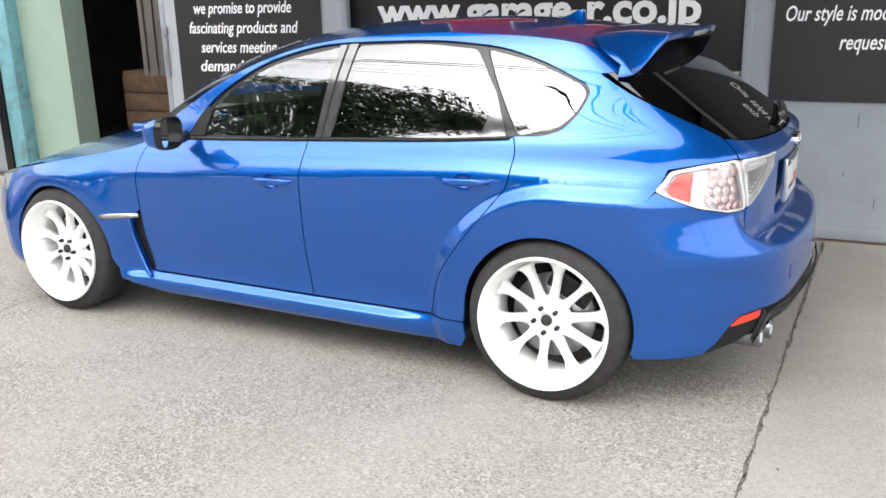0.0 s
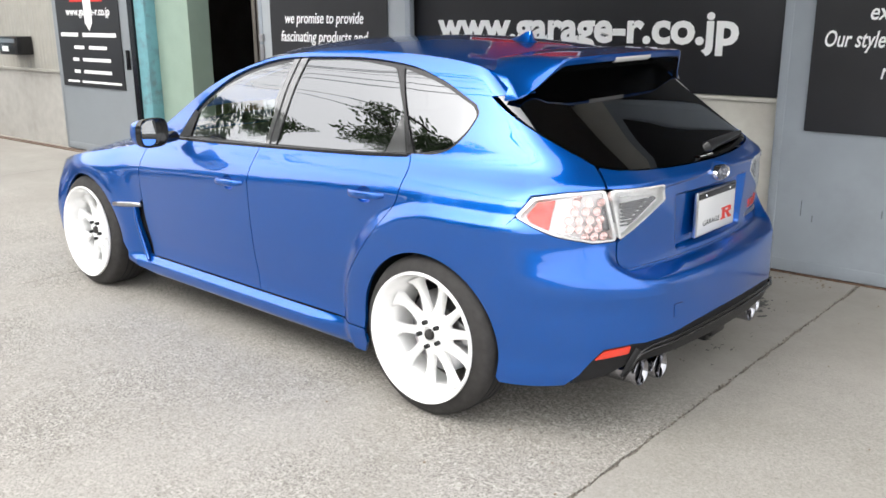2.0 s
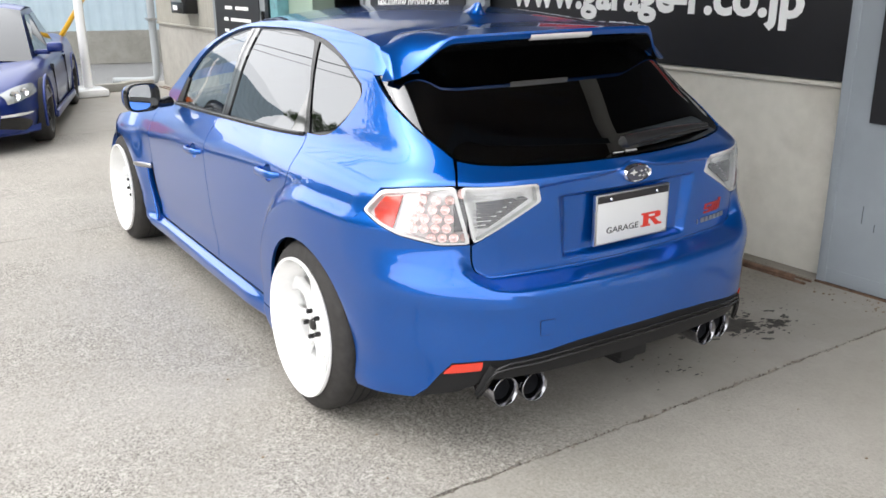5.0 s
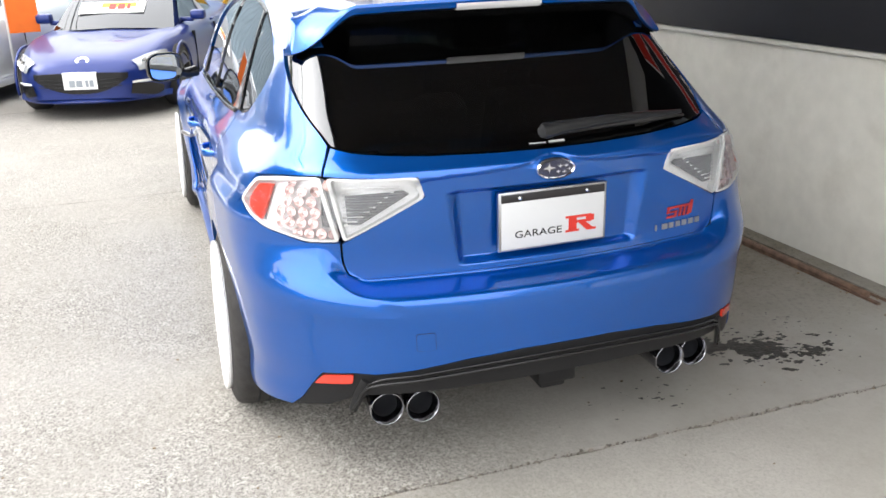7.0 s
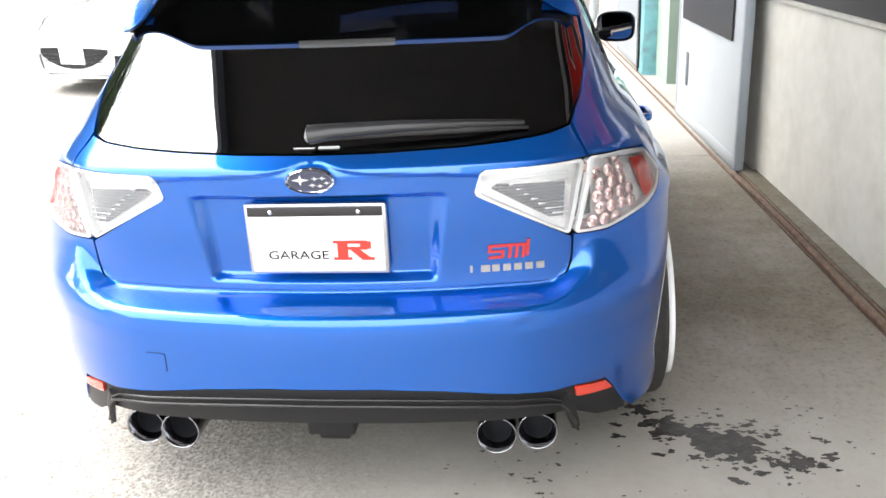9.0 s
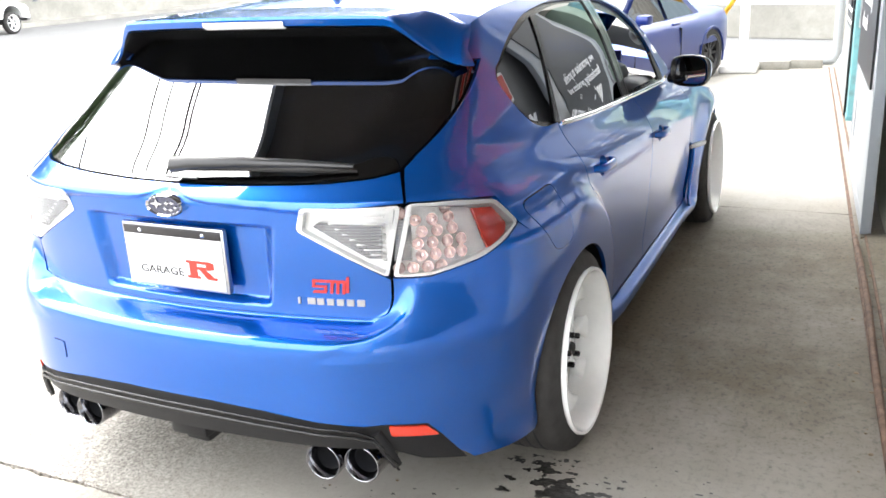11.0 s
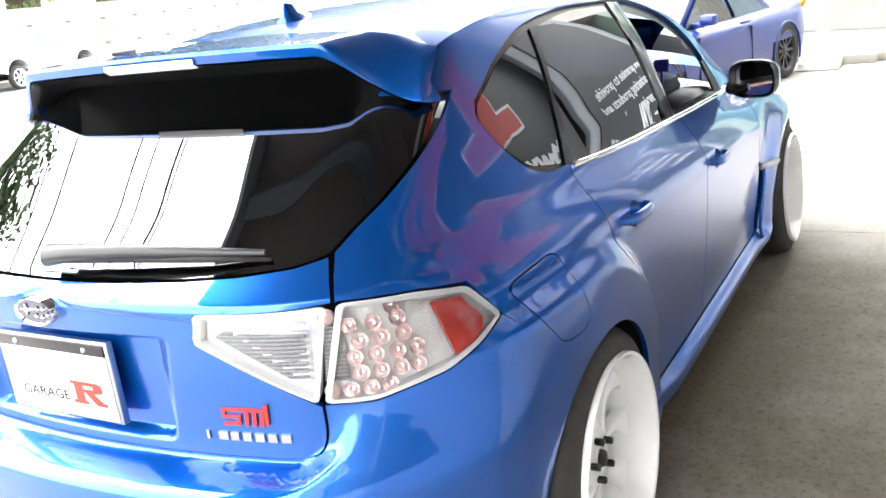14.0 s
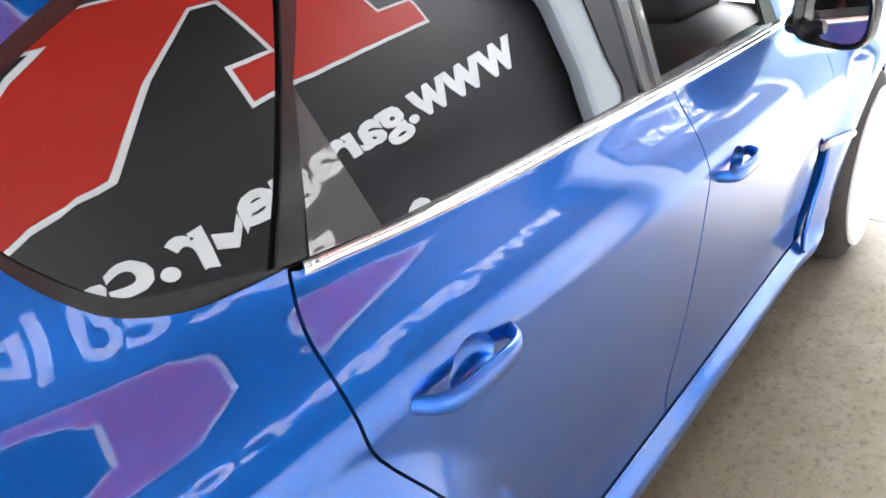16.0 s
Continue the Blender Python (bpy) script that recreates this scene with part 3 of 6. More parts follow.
for sign in (1, -1):
    m = (lambda p: p) if sign > 0 else flip
    side = "right" if sign > 0 else "left"
    part_fender = panel("front_wing", m(fender), PAINT, car, "blue wing with a slatted vent behind the wheel", h=.03)
    handles = []
    for nm, poly, hx, hz in (("front_door", front_door, -1.262, .767), ("rear_door", rear_door, -.340, .832)):
        bowl = [(on_side(hx + .045 * math.cos(a), hz)[0], hz - .002 + .034 * math.sin(a)) for a in np.linspace(0, 2 * math.pi, 18)[:-1]]
        door = panel(nm, m(flank(poly)), PAINT, car, h=.032, holes=[m(bowl)])
        bm = bmesh.new()
        o = skin(np.array(on_side(hx, hz)[0]), np.array(hz))
        rings = []
        for k, (f, d) in enumerate([(1.0, .0), (.9, .012), (.65, .022), (.3, .027)]):
            ring = []
            for s, z in bowl:
                c0 = on_side(hx, hz)[0]
                p = skin(np.array(c0 + (s - c0) * f), np.array(hz + (z - hz) * f))
                ring.append(bm.verts.new((p[0], sign * (p[1] - d), p[2])))
            rings.append(ring)
        for a, b in zip(rings, rings[1:]):
            for i in range(len(a)):
                bm.faces.new((a[i], a[(i + 1) % len(a)], b[(i + 1) % len(a)], b[i]))
        bm.faces.new(rings[-1])
        part("handle_cup", bm, PAINT, door, smooth=True)
        bm = bmesh.new()
        pts, rad = [], []
        for t in np.linspace(-1, 1, 13):
            x = hx + .012 + t * .098
            p = skin(np.array(on_side(x, hz)[0]), np.array(hz))
            pts.append((x, sign * (p[1] + .034 * (1 - abs(t)**5) - .004), hz + .004 + .004 * t))
            rad.append(.0155 * (1 - .35 * abs(t)**4))
        tube(bm, pts, rad, 12, flat=(.55, 1))
        part("door_handle", bm, PAINT, door, smooth=50)
        handles.append(door)
    q = panel("quarter_panel", m(quarter), PAINT, car, "rear quarter panel with the roof rail", h=.03, holes=[[(s * sign, z) for s, z in fuel]] if sign > 0 else [])
    if sign > 0:
        c0 = np.array(fuel).mean(0)
        panel("fuel_flap", [tuple(c0 + (np.array(p) - c0) * .965) for p in fuel], PAINT, q, h=.03, rim=.01)
    panel("side_sill", m(sill), PAINT, car, "flared side sill", h=.025)
    # window trim and panes
    dlo = flank(win_top + win_back[1:] + [(x, float(BELT(x)) + .004) for x in np.linspace(-.19, -1.78, 16)])
    trim = panel("window_trim", m(dlo), SATIN, car, "black window surround", h=.05, lift=-.011, rim=0,
                 holes=[m(flank(w)) for w in ([(-1.70, .945), (-1.66, 1.06), (-1.52, 1.155), (-1.31, 1.245), (-1.06, 1.295), (-1.10, .965)],
                                              [(-.965, .975), (-.90, 1.30), (-.62, 1.322), (-.40, 1.30), (-.235, 1.01)],
                                              [(-.14, 1.02), (-.30, 1.28), (-.10, 1.245), (.04, 1.17), (.03, 1.10), (-.02, 1.045)])])
    frames = dict(front=rounded([(-1.745, .936), (-1.655, 1.075), (-1.52, 1.17), (-1.31, 1.264), (-1.02, 1.322), (-1.075, .956)], [.02, .1, .1, .1, .02, .01]),
                  rear=rounded([(-1.005, .962), (-.93, 1.328), (-.62, 1.338), (-.385, 1.315), (-.268, 1.15), (-.315, .99)], [.01, .02, .1, .02, 0, .01]),
                  back=rounded([(-.158, 1.006), (-.335, 1.314), (-.12, 1.264), (.055, 1.19), (.082, 1.16), (.058, 1.10), (-.005, 1.034)], [.02, .02, .08, .03, .03, .04, .06]))
    if sign < 0:  # the other one is wound down
        panel("front_window", m(flank(frames["front"])), PANE, handles[0], "clear front side window", h=.05, lift=-.008, rim=0)
    panel("rear_window", m(flank(frames["rear"])), SIDE_TINT, handles[1], "smoked rear side window", h=.05, lift=-.008, rim=0)
    panel("quarter_window", m(flank(frames["back"])), SIDE_TINT, q, "smoked quarter window", h=.05, lift=-.008, rim=0)
    panel("pillar_cover", m(flank([(-1.078, .955), (-1.024, 1.327), (-.934, 1.334), (-1.002, .960)])), GLOSS, trim, "glossy grey-black door pillar cover", h=.04, lift=-.002, rim=.006)
    panel("pillar_gap", m(flank([(-1.047, .957), (-.986, 1.330), (-.979, 1.331), (-1.040, .957)])), PAINT_IN, trim, "dark gap between the doors", h=.04, lift=.0005, rim=0)
    panel("division_bar", m(flank([(-.268, 1.15), (-.378, 1.315), (-.338, 1.314), (-.162, 1.003), (-.20, .998)])), SATIN, trim, h=.03, lift=-.003, rim=.004)
    panel("corner_cover", m(flank([(-.265, 1.15), (-.205, .998), (-.312, .990)])), GLOSS, trim, "grey triangular corner cover", h=.03, lift=-.004, rim=.004)
    panel("mirror_sail", m(flank([(-1.80, .925), (-1.70, 1.06), (-1.665, 1.05), (-1.70, .935)])), BLACK, trim, h=.03, lift=-.001, rim=.008)
    bm = bmesh.new()
    pts = []
    for x in np.linspace(-1.80, -.185, 40):
        p = skin(np.array(on_side(x, float(BELT(x)) + .001)[0]), np.array(float(BELT(x)) + .001))
        pts.append((p[0], sign * (p[1] + .003), p[2]))
    tube(bm, pts, .009, 8, flat=(.5, 1))
    part("belt_moulding", bm, CHROME if sign > 0 else SATIN, trim, "bright strip below the windows" if sign > 0 else "")
    # vent behind the front wheel
    panel("vent_slit", m(flank([(-2.13, .55), (-2.05, .55), (-2.0, .268), (-2.08, .268), (-2.13, .42)])), BLACK, part_fender, "black vent opening", h=.03, lift=-.035, rim=0)
    bm = bmesh.new()
    pts = [(x, sign * (float(half_width(x, z)) + .006), z) for x, z in [(-2.30, .522), (-2.24, .528), (-2.16, .534), (-2.07, .542)]]
    tube(bm, pts, [.010, .014, .014, .011], 8, flat=(.6, 1))
    part("vent_bar", bm, STEEL, part_fender, "satin metal bar")
    bm = bmesh.new()
    pts = [(x, sign * (float(half_width(x, z)) + d), z) for x, z, d in [(-2.135, .53, .004), (-2.128, .45, .006), (-2.105, .36, .008), (-2.07, .275, .012), (-2.03, .245, .01)]]
    tube(bm, pts, [.009, .012, .013, .014, .010], 10, flat=(.7, 1))
    part("vent_blade", bm, PAINT, part_fender, smooth=50)
    # door mirror
    mir = new("door_mirror")
    mir.parent = car
    mir["label"] = "blue-capped door mirror with a black rim"
    M0 = pose(-1.725, .91 if sign > 0 else -.965, .967, 0, 0, -sign * 13)
    MG = M0 @ pose(-.004, 0, 0, 0, 0, -sign * 10)

    def egg(x0, x1, a, b, pw, n=28, grow=1.0):
        return [[Vector((x, a * f * math.copysign(abs(math.cos(t))**pw, math.cos(t)), b * f * math.copysign(abs(math.sin(t))**pw, math.sin(t)))) for t in np.linspace(0, 2 * math.pi, n, endpoint=False)] for x, f in zip(x0, x1)]
    bm = bmesh.new()
    rows = egg([-.105, -.095, -.07, -.035, -.004], [.35, .62, .86, .98, 1.0], .088, .068, .62)
    vs = [[bm.verts.new(M0 @ v) for v in r] for r in rows]
    for a, b in zip(vs, vs[1:]):
        for i in range(28):
            bm.faces.new((a[i], a[(i + 1) % 28], b[(i + 1) % 28], b[i]))
    bm.faces.new(vs[0])
    part("mirror_cap", bm, PAINT, mir, smooth=60)
    bm = bmesh.new()
    rows = egg([-.018, .004, .014, .016, -.02], [1.0, 1.01, 1.0, .95, .86], .091, .071, .62)
    vs = [[bm.verts.new(M0 @ v) for v in r] for r in rows]
    for a, b in zip(vs, vs[1:]):
        for i in range(28):
            bm.faces.new((a[i], a[(i + 1) % 28], b[(i + 1) % 28], b[i]))
    part("mirror_rim", bm, SATIN, mir, smooth=60)
    bm = bmesh.new()
    bm.faces.new([bm.verts.new(MG @ v) for v in egg([.0], [.87], .090, .070, .62)[0]])
    part("mirror_glass", bm, MIRROR, mir)
    bm = bmesh.new()
    tube(bm, [(-1.79, sign * .815, .93), (-1.77, sign * .865, .925), (-1.755, sign * .90, .935)], [.04, .034, .03], 12, flat=(1, .7))
    part("mirror_stalk", bm, SATIN, mir, smooth=50)

# ---- tail ----
TL_out = [(along(x, y), z) for x, y, z in [(.652, .603, .757), (.60, .68, .757), (.50, .765, .785), (.43, .80, .815)]] + [on_side(*lamp_tip)] + [(along(x, y), z) for x, y, z in [(.425, .79, .908), (.52, .73, .927), (.618, .637, .938)]]
TL_in = [on_tail(y, z) for y, z in [(.596, .757), (.373, .874), (.393, .934), (.628, .937)]]
gate_side = line([(.560, .650), (.585, .662), (.598, .70), (.600, .75)])
gate = ([on_tail(y, z) for y, z in gate_side] + TL_in[1:3] + [on_tail(.634, .941), on_tail(.616, .974), on_tail(.598, 1.002)] + [on_tail(y, z) for y, z in [(.55, .992), (.45, .983), (.34, .978), (.17, .974)]])
gate_all = [on_tail(y, .648) for y in np.linspace(-.54, .54, 19)] + gate + [on_tail(0, .973)] + flip(gate)
tailgate = panel("tailgate", gate_all, PAINT, car, "blue tailgate with a recess for the plate", h=.019)
glass_r = [on_tail(y, z) for y, z in [(.17, .979), (.34, .983), (.45, .988), (.55, .997), (.594, 1.008), (.609, 1.035), (.627, 1.065), (.640, 1.105), (.644, 1.15), (.639, 1.19), (.630, 1.232)]]
rear_glass = panel("rear_window", [on_tail(0, .978)] + glass_r + [on_tail(.45, 1.295), on_tail(.2, 1.31), on_tail(0, 1.312), on_tail(-.2, 1.31), on_tail(-.45, 1.295)] + flip(glass_r), TINT, tailgate, "smoked rear window", h=.02, lift=-.002, rim=0)
bump_r = [on_tail(y, z) for y, z in [(.14, .436), (.30, .425), (.45, .405), (.555, .392), (.605, .392)]] + [(along(x, y), z) for x, y, z in [(.665, .68, .378), (.635, .705, .335), (.60, .735, .275), (.565, .765, .236)]]
bump_r += flank([(.44, .222), (.34, .215)]) + flank(arc(0, -14, 51, n=16)) + flank([(x - .001, z) for x, z in seam_r[::-1]][:-1]) + [(s, z - .004) for s, z in TL_out[::-1][3:]] + [on_tail(y + .006, z) for y, z in gate_side[::-1]]
bump_all = [on_tail(0, .437)] + bump_r + [on_tail(y, .6455) for y in np.linspace(.53, -.53, 17)] + flip(bump_r)
bumper = panel("rear_bumper", bump_all, PAINT, car, "smooth blue rear bumper", h=.017)
bm = bmesh.new()
sheet(bm, lambda y, z: (float(tail(np.array(y), np.array(.66))) - .004, y, z), list(np.linspace(-.57, .57, 39)), [.60, .654])
part("shelf_back", bm, PAINT, bumper)
tow = rounded([on_tail(y, z) for y, z in [(-.440, .463), (-.388, .463), (-.388, .513), (-.440, .513)]], .006)
seam = rounded([on_tail(y, z) for y, z in [(-.4412, .4618), (-.3868, .4618), (-.3868, .5142), (-.4412, .5142)]], .007)
panel("cover_seam", seam, PAINT_IN, bumper, h=.02, lift=.0006, rim=.004)
panel("tow_cover", tow, PAINT, bumper, "small square towing-eye cover", h=.02, lift=.0025, rim=.006)
# black lower insert
dif_r = [(along(x, y), z) for x, y, z in [(.665, .68, .374), (.63, .705, .332), (.597, .737, .272), (.58, .75, .24), (.66, .66, .27)]]
dif_top = [on_tail(y, z) for y, z in [(.605, .388), (.555, .388), (.45, .401), (.30, .421), (.14, .432), (0, .433)]]
dif_low = [on_tail(y, z) for y, z in [(.60, .315), (.50, .325), (.25, .335), (0, .34)]]
half = dif_top[::-1] + dif_r + dif_low
diffuser = panel("diffuser", half + flip(half)[1:-1], BLACK, bumper, "black lower bumper insert", h=.028, lift=-.004, rim=.03)
bm = bmesh.new()
for up, out, r in ((.010, .010, .0035), (-.006, .012, .0048)):
    half_ledge = [(0, .405 + up), (.15, .403 + up), (.3, .395 + up), (.45, .382 + up), (.54, .371 + up), (.575, .356 + .6 * up), (.592, .33), (.604, .295), (.618, .262 - up)]
    both = [(-y, z) for y, z in half_ledge[:0:-1]] + half_ledge
    tube(bm, [tuple(skin(np.array(on_tail(y, z)[0]), np.array(z)) + np.array((out, 0, 0))) for y, z in both], r, 8)
part("insert_ledge", bm, SATIN, diffuser, "glossy ledge")
bm = bmesh.new()
for y0, y1, z0 in ((-.062, .062, .270), (-.042, .042, .238)):
    box(bm, .55, .815 - (.29 - z0), y0, y1, z0, .345, bevel=.01)
part("diffuser_fin", bm, BLACK, diffuser, smooth=30)
for sgn in (1, -1):
    bm = bmesh.new()
    tube(bm, [(.755, sgn * .578, .368), (.74, sgn * .598, .32), (.715, sgn * .614, .262)], [.011, .012, .009], 8, flat=(.7, 1.4))
    part("diffuser_fin", bm, BLACK, diffuser, smooth=50)
    r = rounded([(sgn * a, b) for a, b in [(along(.735, .607), .386), (along(.668, .68), .371), (along(.640, .70), .337), (along(.725, .607), .357)]], .006)
    panel("reflector", r, RED, bumper, "red rear reflector", h=.02, lift=.003, rim=.006)
    # exhaust tips, under the bumper
    for y, x in ((.516, .735), (.413, .757)):
        bm = bmesh.new()
        lathe(bm, [(.034, -.21), (.048, -.20), (.0505, -.02), (.0515, .0), (.050, .003), (.0475, .001), (.039, -.028), (.038, -.19), (.0, -.192)], 40, pose(x, sgn * y, .255, 0, 88, 0))
        tip = part("exhaust_tip", bm, SMOKED, car, "polished twin exhaust tip", recalc=True)
        bm = bmesh.new()
        lathe(bm, [(.0, -.09), (.0374, -.09), (.0376, -.030)], 32, pose(x, sgn * y, .255, 0, 88, 0))
        part("exhaust_bore", bm, PAINT_IN, tip, "sooty bore")
    m = (lambda p: p) if sgn > 0 else flip
    # lamps
    for nm, poly, own, lab in (("tail_lamp", TL_out, car, "clear tail lamp with an orange side reflector"), ("hatch_lamp", TL_in, tailgate, "clear reversing lamp in the tailgate")):
        c0 = np.array(poly).mean(0)
        inner = [tuple(c0 + (np.array(p) - c0) * (1 - .0085 / np.linalg.norm(np.array(p) - c0) * 1.25)) for p in poly]
        lamp = panel(nm, m(rounded(poly, .012)), LENS, own, lab, h=.025, lift=.004, rim=.0)
        lamp.visible_shadow = False
        panel("lamp_housing", m(rounded(poly, .012)), LAMP_IN, lamp, h=.025, lift=-.022, rim=.0)
        panel("lamp_rim", m(rounded(poly, .012)), LAMP_RIM, lamp, "frosted lamp edge", h=.03, lift=.001, rim=.022, holes=[m(rounded(inner, .008))])
        if nm == "tail_lamp":
            amber = [(along(x, y), z) for x, y, z in [(.415, .80, .832), (.405, .80, .85), (.437, .78, .897), (.492, .752, .905), (.475, .775, .80)]]
            panel("side_reflector", m(amber), RED, lamp, "orange-red side reflector", h=.02, lift=-.006, rim=.01)
            bm = bmesh.new()
            for j, (z, ys) in enumerate(((.779, (.622, .653, .684, .712)), (.809, (.672, .701, .729, .752)), (.838, (.664, .694, .723, .748)), (.867, (.672, .702, .730)), (.896, (.660, .692, .722)), (.917, (.628, .712)))):
                for k, y in enumerate(ys):
                    s0 = on_tail(y, z)[0]
                    p, n = skin(np.array(s0), np.array(z)), skin_normal(np.array(s0), np.array(z))
                    q = Vector((p[0], sgn * p[1], p[2])) - Vector((n[0], sgn * n[1], n[2])) * .017
                    rot = Vector((n[0], sgn * n[1], n[2])).to_track_quat('Z', 'Y').to_matrix().to_4x4()
                    lathe(bm, [(.0155, .013), (.0135, .006), (.0095, .001), (.005, -.002), (.0, -.003)], 12, Matrix.Translation(q) @ rot)
            part("bulb_cup", bm, LED, lamp, "pinkish round bulb cups", smooth=True)
            ribbed = [on_tail(y, z) for y, z in [(.612, .795), (.652, .795), (.650, .885), (.628, .895), (.618, .89)]]
            panel("ribbed_reflector", m(ribbed), RIBBED, lamp, "grey ribbed reflector", h=.02, lift=-.012, rim=.008)
        else:
            bm = bmesh.new()
            for k in range(9):
                z = .80 + .013 * k
                ya = .575 - .017 * k
                a = [skin(np.array(on_tail(y, z)[0]), np.array(z)) - skin_normal(np.array(on_tail(y, z)[0]), np.array(z)) * .012 for y in (max(ya, .43), .595)]
                tube(bm, [(p[0], sgn * p[1], p[2]) for p in a], .0034, 6)
            part("lamp_ribs", bm, LAMP_IN, lamp)
            ribbed = [on_tail(y, z) for y, z in [(.415, .884), (.43, .893), (.588, .888), (.584, .803), (.552, .803)]]
            panel("ribbed_reflector", m(ribbed), RIBBED, lamp, "grey ribbed reversing reflector", h=.02, lift=-.010, rim=.008)

# plate, emblem and badges on the tailgate
plate = new("advertising_plate")
plate.parent = tailgate
plate["label"] = "white dealer plate in a silver frame"
XP = .742
boxed("plate_frame", (XP - .012, XP + .004, -.170, .170, .692, .868), STEEL, plate, "silver frame", bevel=.004)
boxed("plate_face", (XP + .002, XP + .0065, -.161, .161, .699, .838), material("plate_white", (0.56, 0.565, 0.57), 0.35, stain=0.25, stain_scale=9, stain_colour=(.5, .5, .5)), plate, bevel=.001)
boxed("plate_band", (XP + .002, XP + .0075, -.161, .161, .838, .861), material("plate_band_black", (0.02, 0.018, 0.02), 0.3), plate, "black upper band", bevel=.001)
for y in (-.105, .105):
    bm = bmesh.new()
    lathe(bm, [(.0, .004), (.005, .003), (.006, 0)], 10, pose(XP + .0075, y, .849, 0, 90, 0))
    part("plate_screw", bm, CHROME, plate)


def glyph_r(bm, u0, v0, w, h, place, t, grow=0.0):
    """A blocky slab letter-like mark: stem, bowl, leg and feet, as flat blocks."""
    g = grow
    k = 0
    for a0, a1, b0, b1 in ((.10, .36, 0, 1), (0, .45, 0, .14), (0, .3, .86, 1), (.3, .84, .84, 1), (.3, .84, .53, .68), (.66, .93, .58, .95)):
        quad(bm, [(u0 + a0 * w - g, v0 + b0 * h - g), (u0 + a1 * w + g, v0 + b0 * h - g), (u0 + a1 * w + g, v0 + b1 * h + g), (u0 + a0 * w - g, v0 + b1 * h + g)], place, t * (1 + .08 * k))
        k += 1
    leg = [(.70 * w - g, -g), (w + g, -g), (w + g, .14 * h + g), (.90 * w + g, .14 * h + g), (.63 * w + g, .57 * h + g), (.40 * w - g, .57 * h)]
    quad(bm, [(u0 + a, v0 + b) for a, b in leg], place, t * 1.55)


def quad(bm, pts, place, t):
    a = [bm.verts.new(place(u, v, t)) for u, v in pts]
    b = [bm.verts.new(place(u, v, 0)) for u, v in pts]
    bm.faces.new(a)
    for i in range(len(a)):
        bm.faces.new((a[i], b[i], b[(i + 1) % len(a)], a[(i + 1) % len(a)]))


bm = bmesh.new()
glyph_r(bm, .038, .728, .098, .049, lambda u, v, t: (XP + .0066 + t, u, v), .0008)
part("plate_mark", bm, SIGNRED, plate, "red block mark")
me = text_mesh("GARAGE", bold=.004)
me.transform(Matrix(((0, 0, .1, XP + .0068), (.146, 0, 0, -.120), (0, .030, 0, .731), (0, 0, 0, 1))))
me.materials.append(SATIN)
t = new("plate_writing", me)
t.parent = plate
t["label"] = "thin dark lettering"
bm = bmesh.new()
oval = lambda rx, rz, x: [(x, rx * math.cos(t), .925 + rz * math.sin(t)) for t in np.linspace(0, 2 * math.pi, 36, endpoint=False)]
r0 = [oval(.058, .029, .735), oval(.061, .031, .757), oval(.057, .0275, .763), oval(.052, .0235, .758)]
vs = [[bm.verts.new(p) for p in r] for r in r0]
for a, b in zip(vs, vs[1:]):
    for i in range(36):
        bm.faces.new((a[i], a[(i + 1) % 36], b[(i + 1) % 36], b[i]))
em = part("emblem", bm, CHROME, tailgate, "oval chrome emblem", smooth=50)
bm = bmesh.new()
bm.faces.new([bm.verts.new(p) for p in oval(.053, .0245, .7585)])
part("emblem_field", bm, material("emblem_dark_blue", (0.01, 0.015, 0.05), 0.15, coat=1), em)
bm = bmesh.new()
for cy, cz, r in ((-.022, .929, .016), (.012, .932, .007), (.03, .933, .007), (.006, .917, .007), (.024, .915, .007), (.04, .922, .006)):
    pts = [(cy + r * (1.3 if i % 2 == 0 else .35) * math.cos(math.pi * i / 4), cz + r * (.8 if i % 2 == 0 else .3) * math.sin(math.pi * i / 4)) for i in range(8)]
    quad(bm, pts, lambda u, v, t: (.7586 + t, u, v), .003)
part("emblem_stars", bm, CHROME, em, "plain chrome stars")


def on_gate(u, v, t):
    s0 = on_tail(u, v)[0]
    return tuple(skin(np.array(s0), np.array(v)) + skin_normal(np.array(s0), np.array(v)) * t)


for k in range(7):
    bm = bmesh.new()
    y = .358 + .0262 * k
    for a, b, c, d in ((0, (.006, .021, .018, .018, .018, .018, .019)[k], .680, .697),):
        quad(bm, [(y + a, c), (y + b, c), (y + b, d), (y + a, d)], on_gate, .004)
    part("badge_bar", bm, STEEL, tailgate, "plain chrome badge bar")
for k, rects in enumerate((((.400, .437, .712, .719), (.400, .437, .727, .733), (.430, .437, .712, .733), (.400, .407, .727, .745), (.400, .497, .741, .748)), ((.447, .455, .712, .741),), ((.463, .471, .712, .741),), ((.479, .487, .712, .741),), ((.490, .497, .716, .758),))):
    bm = bmesh.new()
    for a, b, c, d in rects:
        quad(bm, [(a, c), (b, c), (b + .004, d), (a + .004, d)], on_gate, .004 + .0004 * k)
    part("sport_badge", bm, PINK, tailgate, "plain pinkish red badge bar")
